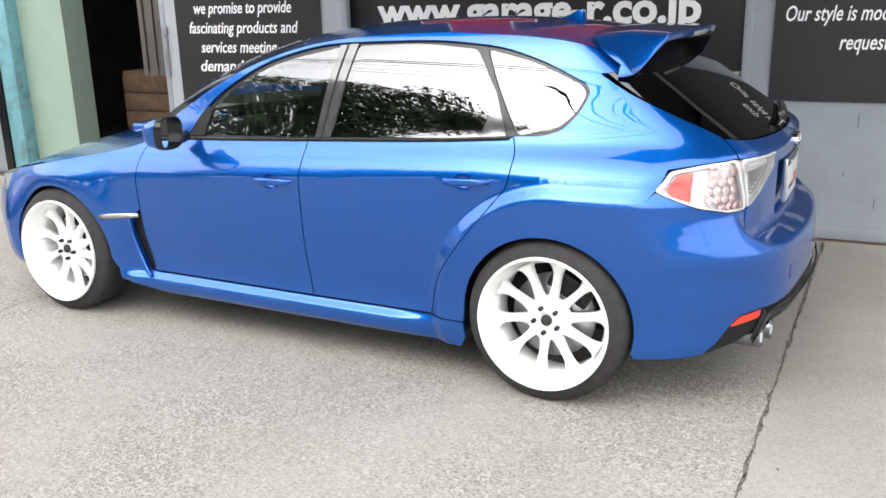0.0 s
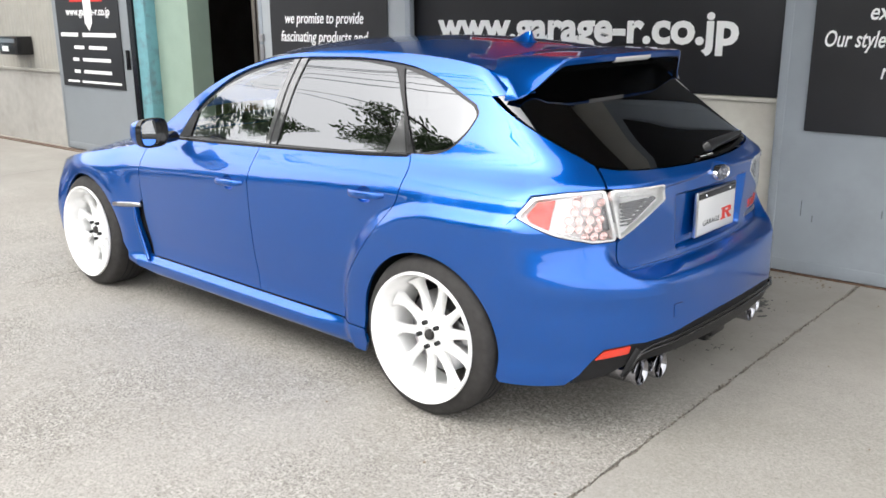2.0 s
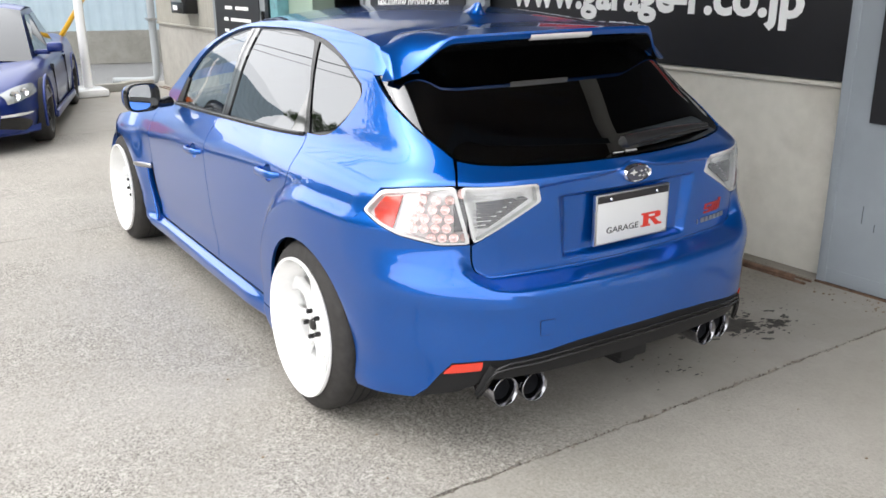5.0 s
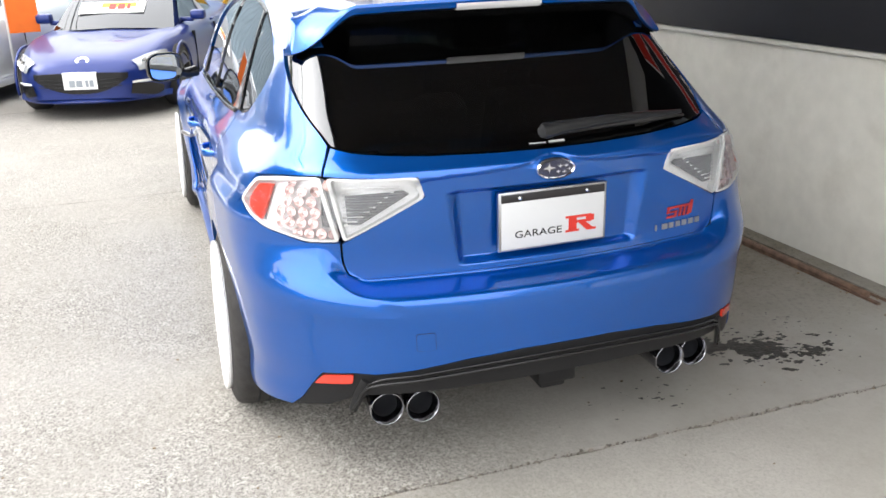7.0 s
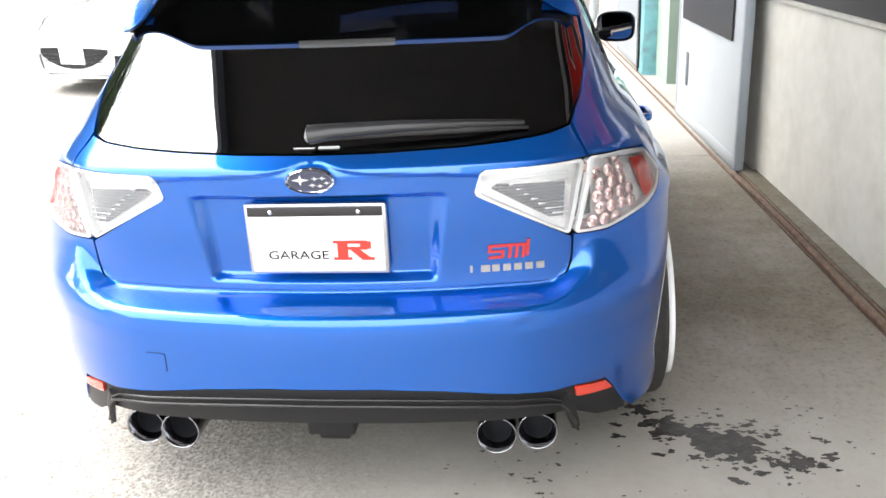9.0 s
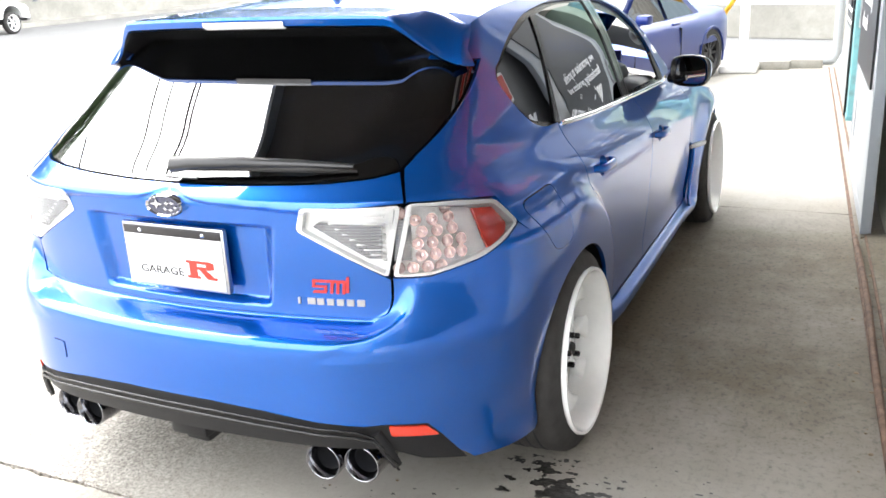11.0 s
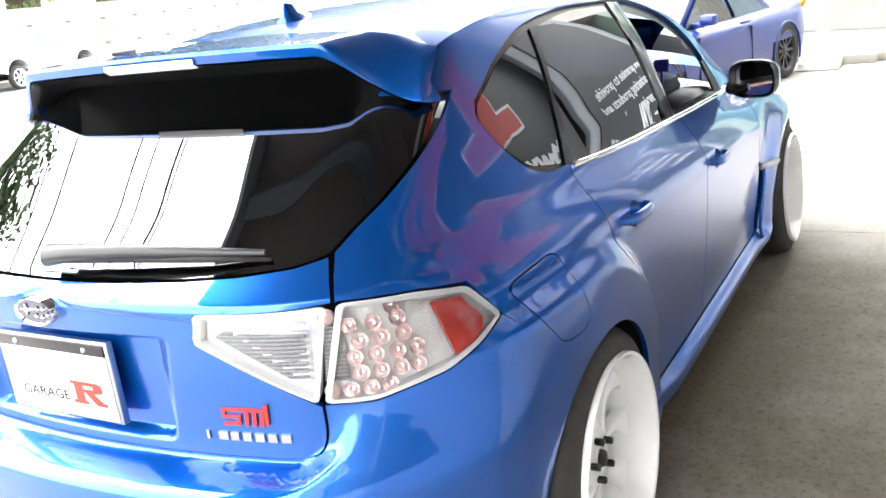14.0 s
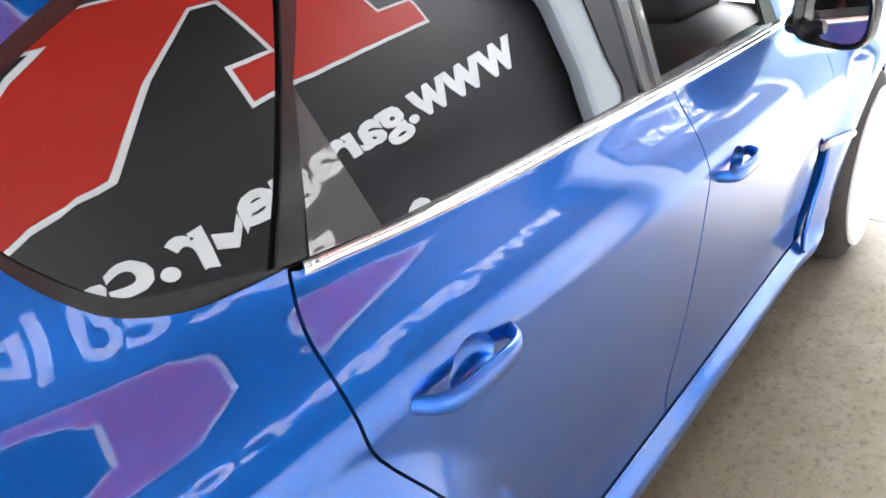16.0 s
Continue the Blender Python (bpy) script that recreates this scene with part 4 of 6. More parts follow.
# rear wiper
bm = bmesh.new()
tube(bm, [(.682, -.012, 1.012), (.694, -.008, 1.020), (.690, .05, 1.026), (.672, .20, 1.030), (.645, .36, 1.027), (.612, .49, 1.020)], [.016, .024, .019, .015, .011, .006], 10, flat=(.7, 1))
wiper = part("rear_wiper", bm, material("wiper_black", (0.014, 0.014, 0.015), 0.32, coat=.1), tailgate, "dark grey rear wiper arm", smooth=50)
bm = bmesh.new()
tube(bm, [(.688, .02, 1.008), (.670, .20, 1.014), (.648, .36, 1.014), (.612, .50, 1.008)], [.006, .008, .008, .004], 8)
part("wiper_blade", bm, RUBBER, wiper)
bm = bmesh.new()
for y0, y1, z0, z1 in ((-.050, .0, .9845, .9862), (.010, .060, .984, .9882)):
    quad(bm, [(y0, z0), (y1, z0), (y1, z1), (y0, z1)], on_gate, .0012)
part("window_marking", bm, material("print_white", (.45, .45, .45), .5), rear_glass, "small pale bars of writing")

# ---- roof, spoiler, aerial, screen, bonnet ----
bm = bmesh.new()
sheet(bm, top, list(np.linspace(-1.21, .10, 40)), list(np.linspace(-1, 1, 33)))
roof = part("roof", bm, PAINT, car, smooth=True, recalc=False)
bm = bmesh.new()
sheet(bm, top, list(np.linspace(.10, .22, 5)), list(np.linspace(-.86, .86, 29)))
part("hatch_header", bm, SATIN, roof, "black band above the rear window", smooth=True, recalc=False)
for v0, v1 in ((-1, -.86), (.86, 1)):
    bm = bmesh.new()
    sheet(bm, top, list(np.linspace(.10, .19, 6)), list(np.linspace(v0, v1, 5)))
    part("roof_corner", bm, PAINT, roof, smooth=True, recalc=False)
bm = bmesh.new()
sheet(bm, lambda x, v: top(x, v * .985), list(np.linspace(-1.93, -1.215, 20)), list(np.linspace(-1, 1, 25)))
part("windscreen", bm, PANE, car, "clear windscreen", recalc=False)


def wing(y, k):
    """Spoiler section: k runs from the roof over the top and the trailing edge back below."""
    a = min(abs(y) / .626, 1)
    shrink = math.sqrt(max(0, 1 - (max(abs(y) - .626, 0) / .008)**2))
    e = max(0, (a - .72) / .28)
    ex = e * e * (3 - 2 * e)
    lead = (.02 + .08 * ex, 1.378 - .035 * a * a - .023 * ex)
    trail = (.345 - .045 * a * a - .063 * ex, 1.368 - .012 * a * a - .124 * ex)
    tip = .026 * (1 - .55 * ex)
    under = (.165 + .05 * ex, 1.292 - .076 * ex)
    # the top stays up longer than the edge, so that the end turns a full face outwards
    mid = ((lead[0] + trail[0]) / 2, (lead[1] + trail[1] + .124 * (ex - e**3)) / 2 + .010 + .017 * e**3)
    pts = [lead, mid, (trail[0] - .03, trail[1] + .002 + .5 * (mid[1] - trail[1]) * ex), trail, (trail[0] + .003, trail[1] - .008), (trail[0] - .004, trail[1] - tip), (trail[0] - .05, trail[1] - tip - .006), under]
    core = (.5 * pts[1][0] + .5 * under[0], .5 * pts[1][1] + .5 * under[1])
    x, z = core[0] + (pts[k][0] - core[0]) * shrink, core[1] + (pts[k][1] - core[1]) * shrink
    side = float(half_width(x, min(z, 1.33))) + .012
    return (x, y * (1 + a**6 * (side / .626 - 1)), z)


ys = [.626 * math.copysign(abs(t)**.8, t) for t in np.linspace(-1, 1, 61)]
ends = [.626 + .008 * math.sin(a) for a in np.linspace(.25, math.pi / 2, 6)]
bm = bmesh.new()
sheet(bm, wing, [-y for y in ends[::-1]] + ys + ends, range(8))
spoiler = part("roof_spoiler", bm, PAINT, car, "blue roof spoiler over the rear window", smooth=40)
bm = bmesh.new()


def below(y, k):
    a, b = Vector(wing(y, 5)), Vector(wing(y, 7))
    p = a.lerp(b, (.03, .5, 1.10)[k])
    return (p.x + .002, p.y, p.z - .0035)


sheet(bm, below, [y for y in ys if abs(y) < .615], range(3))
part("spoiler_underside", bm, SATIN, spoiler, "black underside of the spoiler", smooth=40)
bm = bmesh.new()
sheet(bm, lambda y, k: (float(wing(y, 3)[0]) + (.0045, .0035, -.012)[k] + .001, y, wing(y, 3)[2] - (.013, .024, .034)[k]), list(np.linspace(-.14, .14, 15)), range(3))
part("brake_lamp", bm, material("clear_brake_lens", (.75, .74, .74), .15, coat=1), spoiler, "clear high brake lamp strip")
bm = bmesh.new()
ZR = 1.402
prof = [(-.335, .0), (-.27, .014), (-.225, .028), (-.19, .046), (-.165, .050), (-.158, .04), (-.15, .016), (-.145, 0)]
rings = []
for x, h in prof:
    w = .030 * max(.15, 1 - ((x + .22) / .125)**2)
    rings.append([bm.verts.new((x, sgn2 * w * f, ZR - .012 + h * g + .008 * (x > -.33))) for sgn2, f, g in ((-1, 1.3, 0), (-1, .6, .45), (-1, .14, .97), (1, .14, .97), (1, .6, .45), (1, 1.3, 0))])
for a, b in zip(rings, rings[1:]):
    for i in range(5):
        bm.faces.new((a[i], a[i + 1], b[i + 1], b[i]))
bm.faces.new(rings[0])
bm.faces.new(rings[-1])
part("shark_fin_aerial", bm, PAINT, roof, "blue shark-fin aerial", smooth=50)
HOOD = curve([-3.42, -3.2, -2.9, -2.5, -2.1, -1.95], [.58, .65, .715, .79, .865, .915])
bm = bmesh.new()
sheet(bm, lambda x, v: (x - .35 * (1 - v * v) * float(step(np.array((x + 3.5) / 1.2))), v * (float(half_width(x, float(HOOD(x)))) - .004), float(HOOD(x)) + .032 * (1 - abs(v)**2.5)), list(np.linspace(-3.40, -1.94, 26)), list(np.linspace(-1, 1, 25)))
part("bonnet", bm, PAINT, car, smooth=True, recalc=False)
bm = bmesh.new()
box(bm, -2.75, -2.35, -.22, .22, .80, .872, bevel=.02)
part("bonnet_scoop", bm, PAINT, car, smooth=30)
for sgn in (1, -1):
    m = (lambda p: p) if sgn > 0 else flip
    fb = panel("front_bumper", m(flank(arc(FX, 182, 178, n=2) + [(-3.003, .305), (-3.003, .675), (-3.05, .675), (-3.055, .58), (-3.38, .545), (-3.46, .4), (-3.43, .2), (-2.97, .18), (-2.94, .26)])), PAINT, car, "blue front bumper corner", h=.04)
    panel("headlamp", m(flank([(-3.06, .585), (-3.05, .672), (-3.2, .642), (-3.40, .578), (-3.38, .55)])), material("headlamp_grey", (.22, .24, .26), .12, .3, coat=1), car, "clear headlamp", h=.04)

# ---- under the skin ----
bm = bmesh.new()
zs = list(np.linspace(.17, .93, 16))
ss = list(np.linspace(-3.95, 3.95, 160))
S_, Z_ = np.meshgrid(ss, zs, indexing='ij')
P_, N_ = skin(S_, Z_), skin_normal(S_, Z_)
P_ = P_ - N_ * .03
P_[..., 0] -= np.where((P_[..., 0] > .4) & (Z_ > .55) & (Z_ < .76), .05, 0)
g = [[bm.verts.new(P_[i, j]) for j in range(len(zs))] for i in range(len(ss))]
for i in range(len(ss) - 1):
    for j in range(len(zs) - 1):
        c = P_[i:i + 2, j:j + 2].reshape(-1, 3).mean(0)
        if (c[0] < -1.9 and c[2] > float(HOOD(c[0])) - .06) or (c[0] > .3 and c[2] < .36):
            continue
        if min(math.hypot(c[0], c[2] - .315), math.hypot(c[0] - FX, c[2] - .315)) < .40 and abs(c[1]) > .5:
            continue
        bm.faces.new((g[i][j], g[i + 1][j], g[i + 1][j + 1], g[i][j + 1]))
part("inner_shell", bm, PAINT_IN, car, "black inner body")
bm = bmesh.new()
box(bm, -3.2, .40, -.58, .58, .20, .34)
box(bm, .40, .66, -.62, .62, .30, .40)
box(bm, -2.2, -.4, -.78, .78, .17, .30)
for xc in (0, FX):
    for sgn in (-1, 1):
        sheet(bm, lambda a, v: (xc + .372 * math.cos(a), sgn * v, .315 + .372 * math.sin(a)), list(np.linspace(-.3, math.pi + .3, 24)), [.55, .835])
        box(bm, xc - .37, xc + .37, sgn * .55, sgn * .56, .3, .69)
part("underbody", bm, PAINT_IN, car, "black underside and wheel wells")

# ---- wheels ----


def wheel_at(x, y, camber, turn):
    """White ten-spoke wheel, deep dish; local z points outwards."""
    s = 1 if y > 0 else -1
    w = new("wheel")
    w.parent = car
    w["label"] = "white ten-spoke deep-dish wheel with a stretched tyre"
    M = pose(x, y, .319, 0, 0, 0) @ Matrix.Scale(1.01, 4) @ pose(0, 0, 0, -s * camber, 0, 0) @ pose(0, 0, 0, -90 * s, 0, 0) @ pose(0, 0, 0, 0, 0, turn)
    bm = bmesh.new()
    prof = [(.232, -.215), (.262, -.228), (.295, -.222), (.313, -.205), (.3165, -.185), (.3165, -.055), (.313, -.035), (.303, -.020), (.284, -.011), (.264, -.005), (.25, -.004)]
    lathe(bm, prof, 72, M)
    tyre = part("tyre", bm, RUBBER, w, "low-profile black tyre", smooth=40)
    bm = bmesh.new()
    for k in range(3):
        r0, h = .3170, -.085 - .035 * k
        lathe(bm, [(r0 - .004, h - .004), (r0 + .0005, h - .0035), (r0 + .0005, h + .0035), (r0 - .004, h + .004)], 72, M)
    part("tread_groove", bm, PAINT_IN, tyre)
    bm = bmesh.new()
    lathe(bm, [(.235, -.21), (.25, -.20), (.25, -.010), (.259, .003), (.257, .013), (.248, .011), (.241, -.010), (.235, -.05), (.218, -.078), (.214, -.10), (.222, -.2)], 72, M)
    part("rim", bm, WHITE, w, smooth=40)
    for k in range(10):
        bm = bmesh.new()
        a = 2 * math.pi * k / 10
        rows = []
        for r, wd, z0, th in ((.045, .022, -.060, .034), (.075, .0225, -.064, .032), (.092, .0185, -.070, .030), (.12, .0158, -.076, .028), (.15, .0152, -.080, .026), (.18, .0170, -.080, .026), (.205, .026, -.074, .026), (.222, .044, -.062, .024)):
            sw = .02 * ((r - .045) / .16)**2
            c, s_ = math.cos(a + sw), math.sin(a + sw)
            q = []
            for dx, dz in ((-wd, -th), (-wd * .92, -.003), (-wd * .5, .003), (wd * .5, .003), (wd * .92, -.003), (wd, -th)):
                q.append(bm.verts.new(M @ Vector((r * c - dx * s_, r * s_ + dx * c, z0 + dz))))
            rows.append(q)
        for p, q in zip(rows, rows[1:]):
            for i in range(5):
                bm.faces.new((p[i], p[i + 1], q[i + 1], q[i]))
        part("spoke", bm, WHITE, w, smooth=50)
    bm = bmesh.new()
    lathe(bm, [(.0, -.056), (.026, -.056), (.03, -.050), (.034, -.055), (.066, -.058), (.082, -.066), (.088, -.095)], 40, M)
    part("hub", bm, WHITE, w, smooth=40)
    bm = bmesh.new()
    lathe(bm, [(.0, -.040), (.018, -.042), (.021, -.048), (.022, -.06)], 24, M)
    part("centre_bore", bm, RUBBER, w, "dark hub centre")
    for k in range(5):
        a = 2 * math.pi * (k + .5) / 5
        bm = bmesh.new()
        lathe(bm, [(.0, -.036), (.008, -.036), (.0095, -.04), (.0095, -.062)], 8, M @ pose(.050 * math.cos(a), .050 * math.sin(a), 0))
        part("wheel_nut", bm, SATIN, w, "black wheel nut")
    bm = bmesh.new()
    lathe(bm, [(.05, -.13), (.165, -.13), (.165, -.155), (.05, -.155)], 40, M)
    part("brake_disc", bm, STEEL, w)
    bm = bmesh.new()
    box(bm, .09, .175, -.09, .09, -.165, -.118, bevel=.01, m=M @ pose(0, 0, 0, 0, 0, -turn + 60))
    part("brake_caliper", bm, BLACK, w)


wheel_at(0, -.912, -2, 8)
wheel_at(0, .912, -2, 30)
wheel_at(FX, -.922, -2, 20)
wheel_at(FX, .922, -2, 3)

# ---- cabin ----
bm = bmesh.new()
box(bm, -2.15, -1.62, -.70, .70, .62, .90, bevel=.06)
box(bm, -2.1, -1.75, .18, .55, .86, .97, bevel=.05)
part("dashboard", bm, DASH, car, "grey dashboard", smooth=40)
for y in (-.36, .0, .36):
    boxed("air_vent", (-1.625, -1.61, y - .06, y + .06, .80, .86), SATIN, car, bevel=.004)
bm = bmesh.new()
pts = [(-1.48 + .07 * math.sin(t) * .5, .36 + .18 * math.cos(t), .83 + .17 * math.sin(t)) for t in np.linspace(0, 2 * math.pi, 33)]
tube(bm, pts, .015, 8, cap=False)
box(bm, -1.56, -1.47, .30, .42, .78, .88, bevel=.02)
box(bm, -1.50, -1.48, .20, .52, .815, .84)
part("steering_wheel", bm, SATIN, car, "black steering wheel", smooth=40)


def car_seat(x, y, w, recline=12):
    seat = new("car_seat")
    seat.parent = car
    bm = bmesh.new()
    box(bm, x - .28, x + .22, y - w, y + w, .32, .52, bevel=.05)
    part("cushion", bm, SEAT, seat, smooth=40)
    bm = bmesh.new()
    box(bm, -.07, .07, -w, w, 0, .62, bevel=.05, m=pose(x + .24, y, .46, 0, recline, 0))
    part("backrest", bm, SEAT, seat, smooth=40)
    bm = bmesh.new()
    box(bm, -.05, .05, -.13, .13, .63, .80, bevel=.04, m=pose(x + .24, y, .46, 0, recline, 0))
    part("headrest", bm, SEAT, seat, smooth=40)


car_seat(-1.15, .36, .25)
car_seat(-1.15, -.36, .25)
car_seat(-.30, .34, .30, 20)
car_seat(-.30, -.34, .30, 20)
bm = bmesh.new()
box(bm, -1.86, -1.83, .50, .56, 1.0, 1.05, bevel=.006)
box(bm, -1.85, -1.84, .525, .535, .95, 1.0)
part("dash_camera", bm, material("camera_blue", (.03, .03, .3), .3), car, "small blue dash camera")

# ---- ground: one sheet to the horizon, slabs of the apron, road, kerb ----
bm = bmesh.new()
box(bm, -150, 150, -150, 150, -.6, -.03)
tagged(part("ground", bm, ASPHALT), kind="structure")
pavement = tagged(new("pavement"), kind="structure")


def slab(name, x0, x1, y0, y1, mat, seed, rag=.006):
    """A cast slab with slightly ragged, rounded edges."""
    rnd = random.Random(seed)
    bm = bmesh.new()
    pts = []
    for (ax, ay), (bx, by) in (((x0, y0), (x1, y0)), ((x1, y0), (x1, y1)), ((x1, y1), (x0, y1)), ((x0, y1), (x0, y0))):
        n = max(2, int(math.hypot(bx - ax, by - ay) / .07))
        for k in range(n):
            j = rnd.uniform(-rag, rag) if k else 0
            t = k / n
            pts.append((ax + (bx - ax) * t + (j if ax == bx else 0), ay + (by - ay) * t + (j if ay == by else 0)))
    a = [bm.verts.new((x, y, 0)) for x, y in pts]
    b = [bm.verts.new((x, y, -.2)) for x, y in pts]
    bm.faces.new(a)
    for i in range(len(a)):
        bm.faces.new((a[i], a[(i + 1) % len(a)], b[(i + 1) % len(a)], b[i]))
    bmesh.ops.triangulate(bm, faces=[f for f in bm.faces if len(f.verts) > 4])
    return part(name, bm, mat, pavement)


Y1 = .93
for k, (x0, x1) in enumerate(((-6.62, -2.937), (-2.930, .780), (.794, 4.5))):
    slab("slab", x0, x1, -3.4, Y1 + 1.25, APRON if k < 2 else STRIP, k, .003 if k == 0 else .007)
slab("slab", -10.6, -6.627, -3.4, 2.2, STRIP, 8, .003)
for k, (x0, x1) in enumerate(((-10.6, -6.627), (-6.62, -2.937), (-2.930, .780), (.794, 4.5))):
    slab("slab", x0, x1, -6.6, -3.407, APRON, 20 + k, .004)
# crumbled mortar and dirt in the open joint behind the car
rnd = random.Random(11)
bm = bmesh.new()
box(bm, .772, .802, -3.39, 2.15, -.05, -.010)
for k in range(520):
    x, y, r = .787 + rnd.gauss(0, .006), rnd.uniform(-3.35, 2.1), rnd.uniform(.002, .007)
    c = [bm.verts.new((x + r * rnd.uniform(.6, 1.2) * math.cos(t), y + 1.7 * r * rnd.uniform(.6, 1.3) * math.sin(t), -.006)) for t in np.linspace(0, 2 * math.pi, 7)[:-1]]
    d = [bm.verts.new((x + .5 * (v.co.x - x), y + .5 * (v.co.y - y), .001 + .35 * r * rnd.uniform(.4, 1))) for v in c]
    bm.faces.new(d)
    for i in range(6):
        bm.faces.new((c[i], c[(i + 1) % 6], d[(i + 1) % 6], d[i]))
tagged(part("joint_mortar", bm, material("crumbling_joint_mortar", (.19, .17, .145), .9, spread=.5, scale=60, stain=.8, stain_scale=9, stain_colour=(.035, .03, .025))), "crumbled brown mortar in the joint between two slabs", "mortar", kind="stuff")
# oily water by the exhaust: a crowded middle, runs towards the wall and drops flung wide
rnd = random.Random(5)
bm = bmesh.new()
for cx, cy, n, r, big in ((.40, 1.08, 110, .15, .034), (.30, .93, 60, .12, .03), (.48, 1.26, 40, .12, .024), (.18, .82, 34, .11, .02), (-.05, .77, 18, .08, .014), (.42, 1.15, 120, .40, .009), (.56, .45, 46, .30, .009), (.20, 1.25, 40, .30, .007)):
    for k in range(n):
        a, d = rnd.uniform(0, 6.28), abs(rnd.gauss(0, r * .7))
        x, y = cx + .8 * d * math.cos(a), cy + 1.2 * d * math.sin(a)
        s = big * rnd.uniform(.12, 1)**1.5 * (1 if d < r * .6 else .5)
        lobes, turn_ = rnd.randint(2, 4), rnd.uniform(0, 6.28)
        ring = [bm.verts.new((x + .85 * w * math.cos(t), y + 1.25 * w * math.sin(t), .0012 + .0005 * rnd.random())) for t in np.linspace(0, 2 * math.pi, 19)[:-1] for w in (s * (1 + .38 * math.sin(lobes * t + turn_) + .16 * math.sin(5 * t + 2 * turn_)),)]
        bm.faces.new(ring)
tagged(part("oil_stain", bm, WET), "dark oily drips on the concrete below the exhaust", "stain", kind="stuff")
# dirt and small grit by the wall
bm = bmesh.new()
for k in range(240):
    x, y, s = rnd.uniform(-2.5, .7), 1.80 + rnd.gauss(0, .05), rnd.uniform(.002, .007)
    if k % 3 == 0:
        x, y, s = rnd.uniform(-2.5, 3), rnd.uniform(-2.6, 1.7), rnd.uniform(.002, .005)
    bmesh.ops.create_icosphere(bm, subdivisions=1, radius=s, matrix=Matrix.Translation((x, y, s * .3)) @ Matrix.Diagonal((1, 1.4, .6, 1)))
tagged(part("grit", bm, material("grit_brown", (.20, .15, .10), .9, spread=.4, scale=40)), "loose brown grit along the foot of the wall", "grit", kind="stuff")

# ---- garage front: u along the wall, v into it ----
B = pose(0, 1.9, 0, 0, 0, math.degrees(math.atan(.05)))


def wbox(name, dims, mat, parent=None, label="", bevel=0.0):
    bm = bmesh.new()
    box(bm, *dims, bevel=bevel, m=B)
    return part(name, bm, mat, parent, label, smooth=30 if bevel else False)


def words(text, u0, u1, z, parent, v, mat=None, height=None, slant=0.0, bold=0.012, name="lettering"):
    """Lettering from u0 to u1 with its baseline at z, standing a little proud of the board at v."""
    me = text_mesh(text, slant, bold)
    k = u1 - u0
    h = height or k
    me.transform(B @ Matrix.Translation((u0, v - .0005, z)) @ Matrix.Rotation(math.pi / 2, 4, 'X') @ Matrix.Diagonal((k, h, .5, 1)))
    me.materials.append(mat or LETTER)
    t = new(name, me)
    t.parent = parent
    t["label"] = "raised white lettering"
    return t


def bars(rows, parent, v, mat=None, name="writing_bar"):
    for u0, u1, z0, z1 in rows:
        bm = bmesh.new()
        box(bm, u0, u1, v - .003, v, z0 + .2 * (z1 - z0), z1 - .2 * (z1 - z0), m=B)
        part(name, bm, mat or LETTER, parent, "writing as a plain bar")


wall = tagged(new("wall_north"), kind="structure")
wbox("low_wall", (-4.22, .22, .05, .25, -.05, 1.0), CONC, wall)
wbox("wall_sill", (-2.52, .22, .02, .25, 1.0, 1.028), CONC, wall, bevel=.006)
wbox("lintel", (-10.0, 4.5, .1, .3, 2.75, 3.3), CONC, wall)
wbox("backing", (-4.22, 4.5, .12, .25, 1.0, 2.8), STEELBLUE, wall)
wbox("wall_pier", (2.4, 4.5, .05, .25, 0, 1.0), CONC, wall)
wbox("foot_kerb", (-2.52, .22, -.045, .05, -.05, .018), STRIP, wall)
# main sign
sign = tagged(new("sign_board"), "large black sign board with white lettering and a red mark", "sign")
wbox("board", (-2.55, .225, .0, .05, 1.032, 2.95), SIGN, sign, bevel=.004)
words("www.garage-r.co.jp", -2.31, -.035, 1.332, sign, .0, height=.272, bold=.034)


def on_sign(v):
    return lambda u, z, t: tuple(B @ Vector((u, v - t, z)))


bm = bmesh.new()
glyph_r(bm, -1.98, 1.72, 1.97, .98, on_sign(-.0005), .002, grow=.018)
part("mark_outline", bm, LETTER, sign, "white outline of the mark")
bm = bmesh.new()
glyph_r(bm, -1.98, 1.72, 1.97, .98, on_sign(-.0035), .002)
part("mark", bm, SIGNRED, sign, "red block mark")
# sliding doors


def sliding_door(u0, u1, v, mat, label, z1=2.72, frame_mat=None):
    d = tagged(new("sliding_door"), label, "door", "sliding doors of the garage")
    wbox("door_leaf", (u0 + .02, u1 - .02, v, v + .035, .015, z1), mat, d)
    for a, b in ((u0, u0 + .05), (u1 - .05, u1)):
        wbox("door_stile", (a, b, v - .004, v + .05, .012, z1), frame_mat or mat, d, bevel=.004)
    wbox("door_rail", (u0 + .05, u1 - .05, v - .003, v + .045, .014, .09), mat, d, bevel=.004)
    return d


d1 = sliding_door(.225, 2.42, -.015, GREY, "grey steel sliding door with a black sign, scuffed near the ground")
s1 = tagged(new("sign_board"), "black sign board with white slanted lettering on the grey door", "sign")
wbox("board", (.395, 2.3, -.028, -.0195, .858, 2.6), SIGN, s1)
words("Our style is mod", .46, 1.02, 1.33, s1, -.028, slant=.22, bold=.012, height=.125)
words("exp", .68, .82, 1.475, s1, -.028, slant=.22, bold=.012, height=.125)
words("request", .765, 1.03, 1.165, s1, -.028, slant=.22, bold=.012, height=.125)
rnd = random.Random(9)
bm = bmesh.new()
for k in range(9):
    u, z, l = rnd.uniform(.3, 1.5), rnd.uniform(.2, .75), rnd.uniform(.03, .12)
    box(bm, u, u + .004, -.0195, -.0188, z, z + l, m=B)
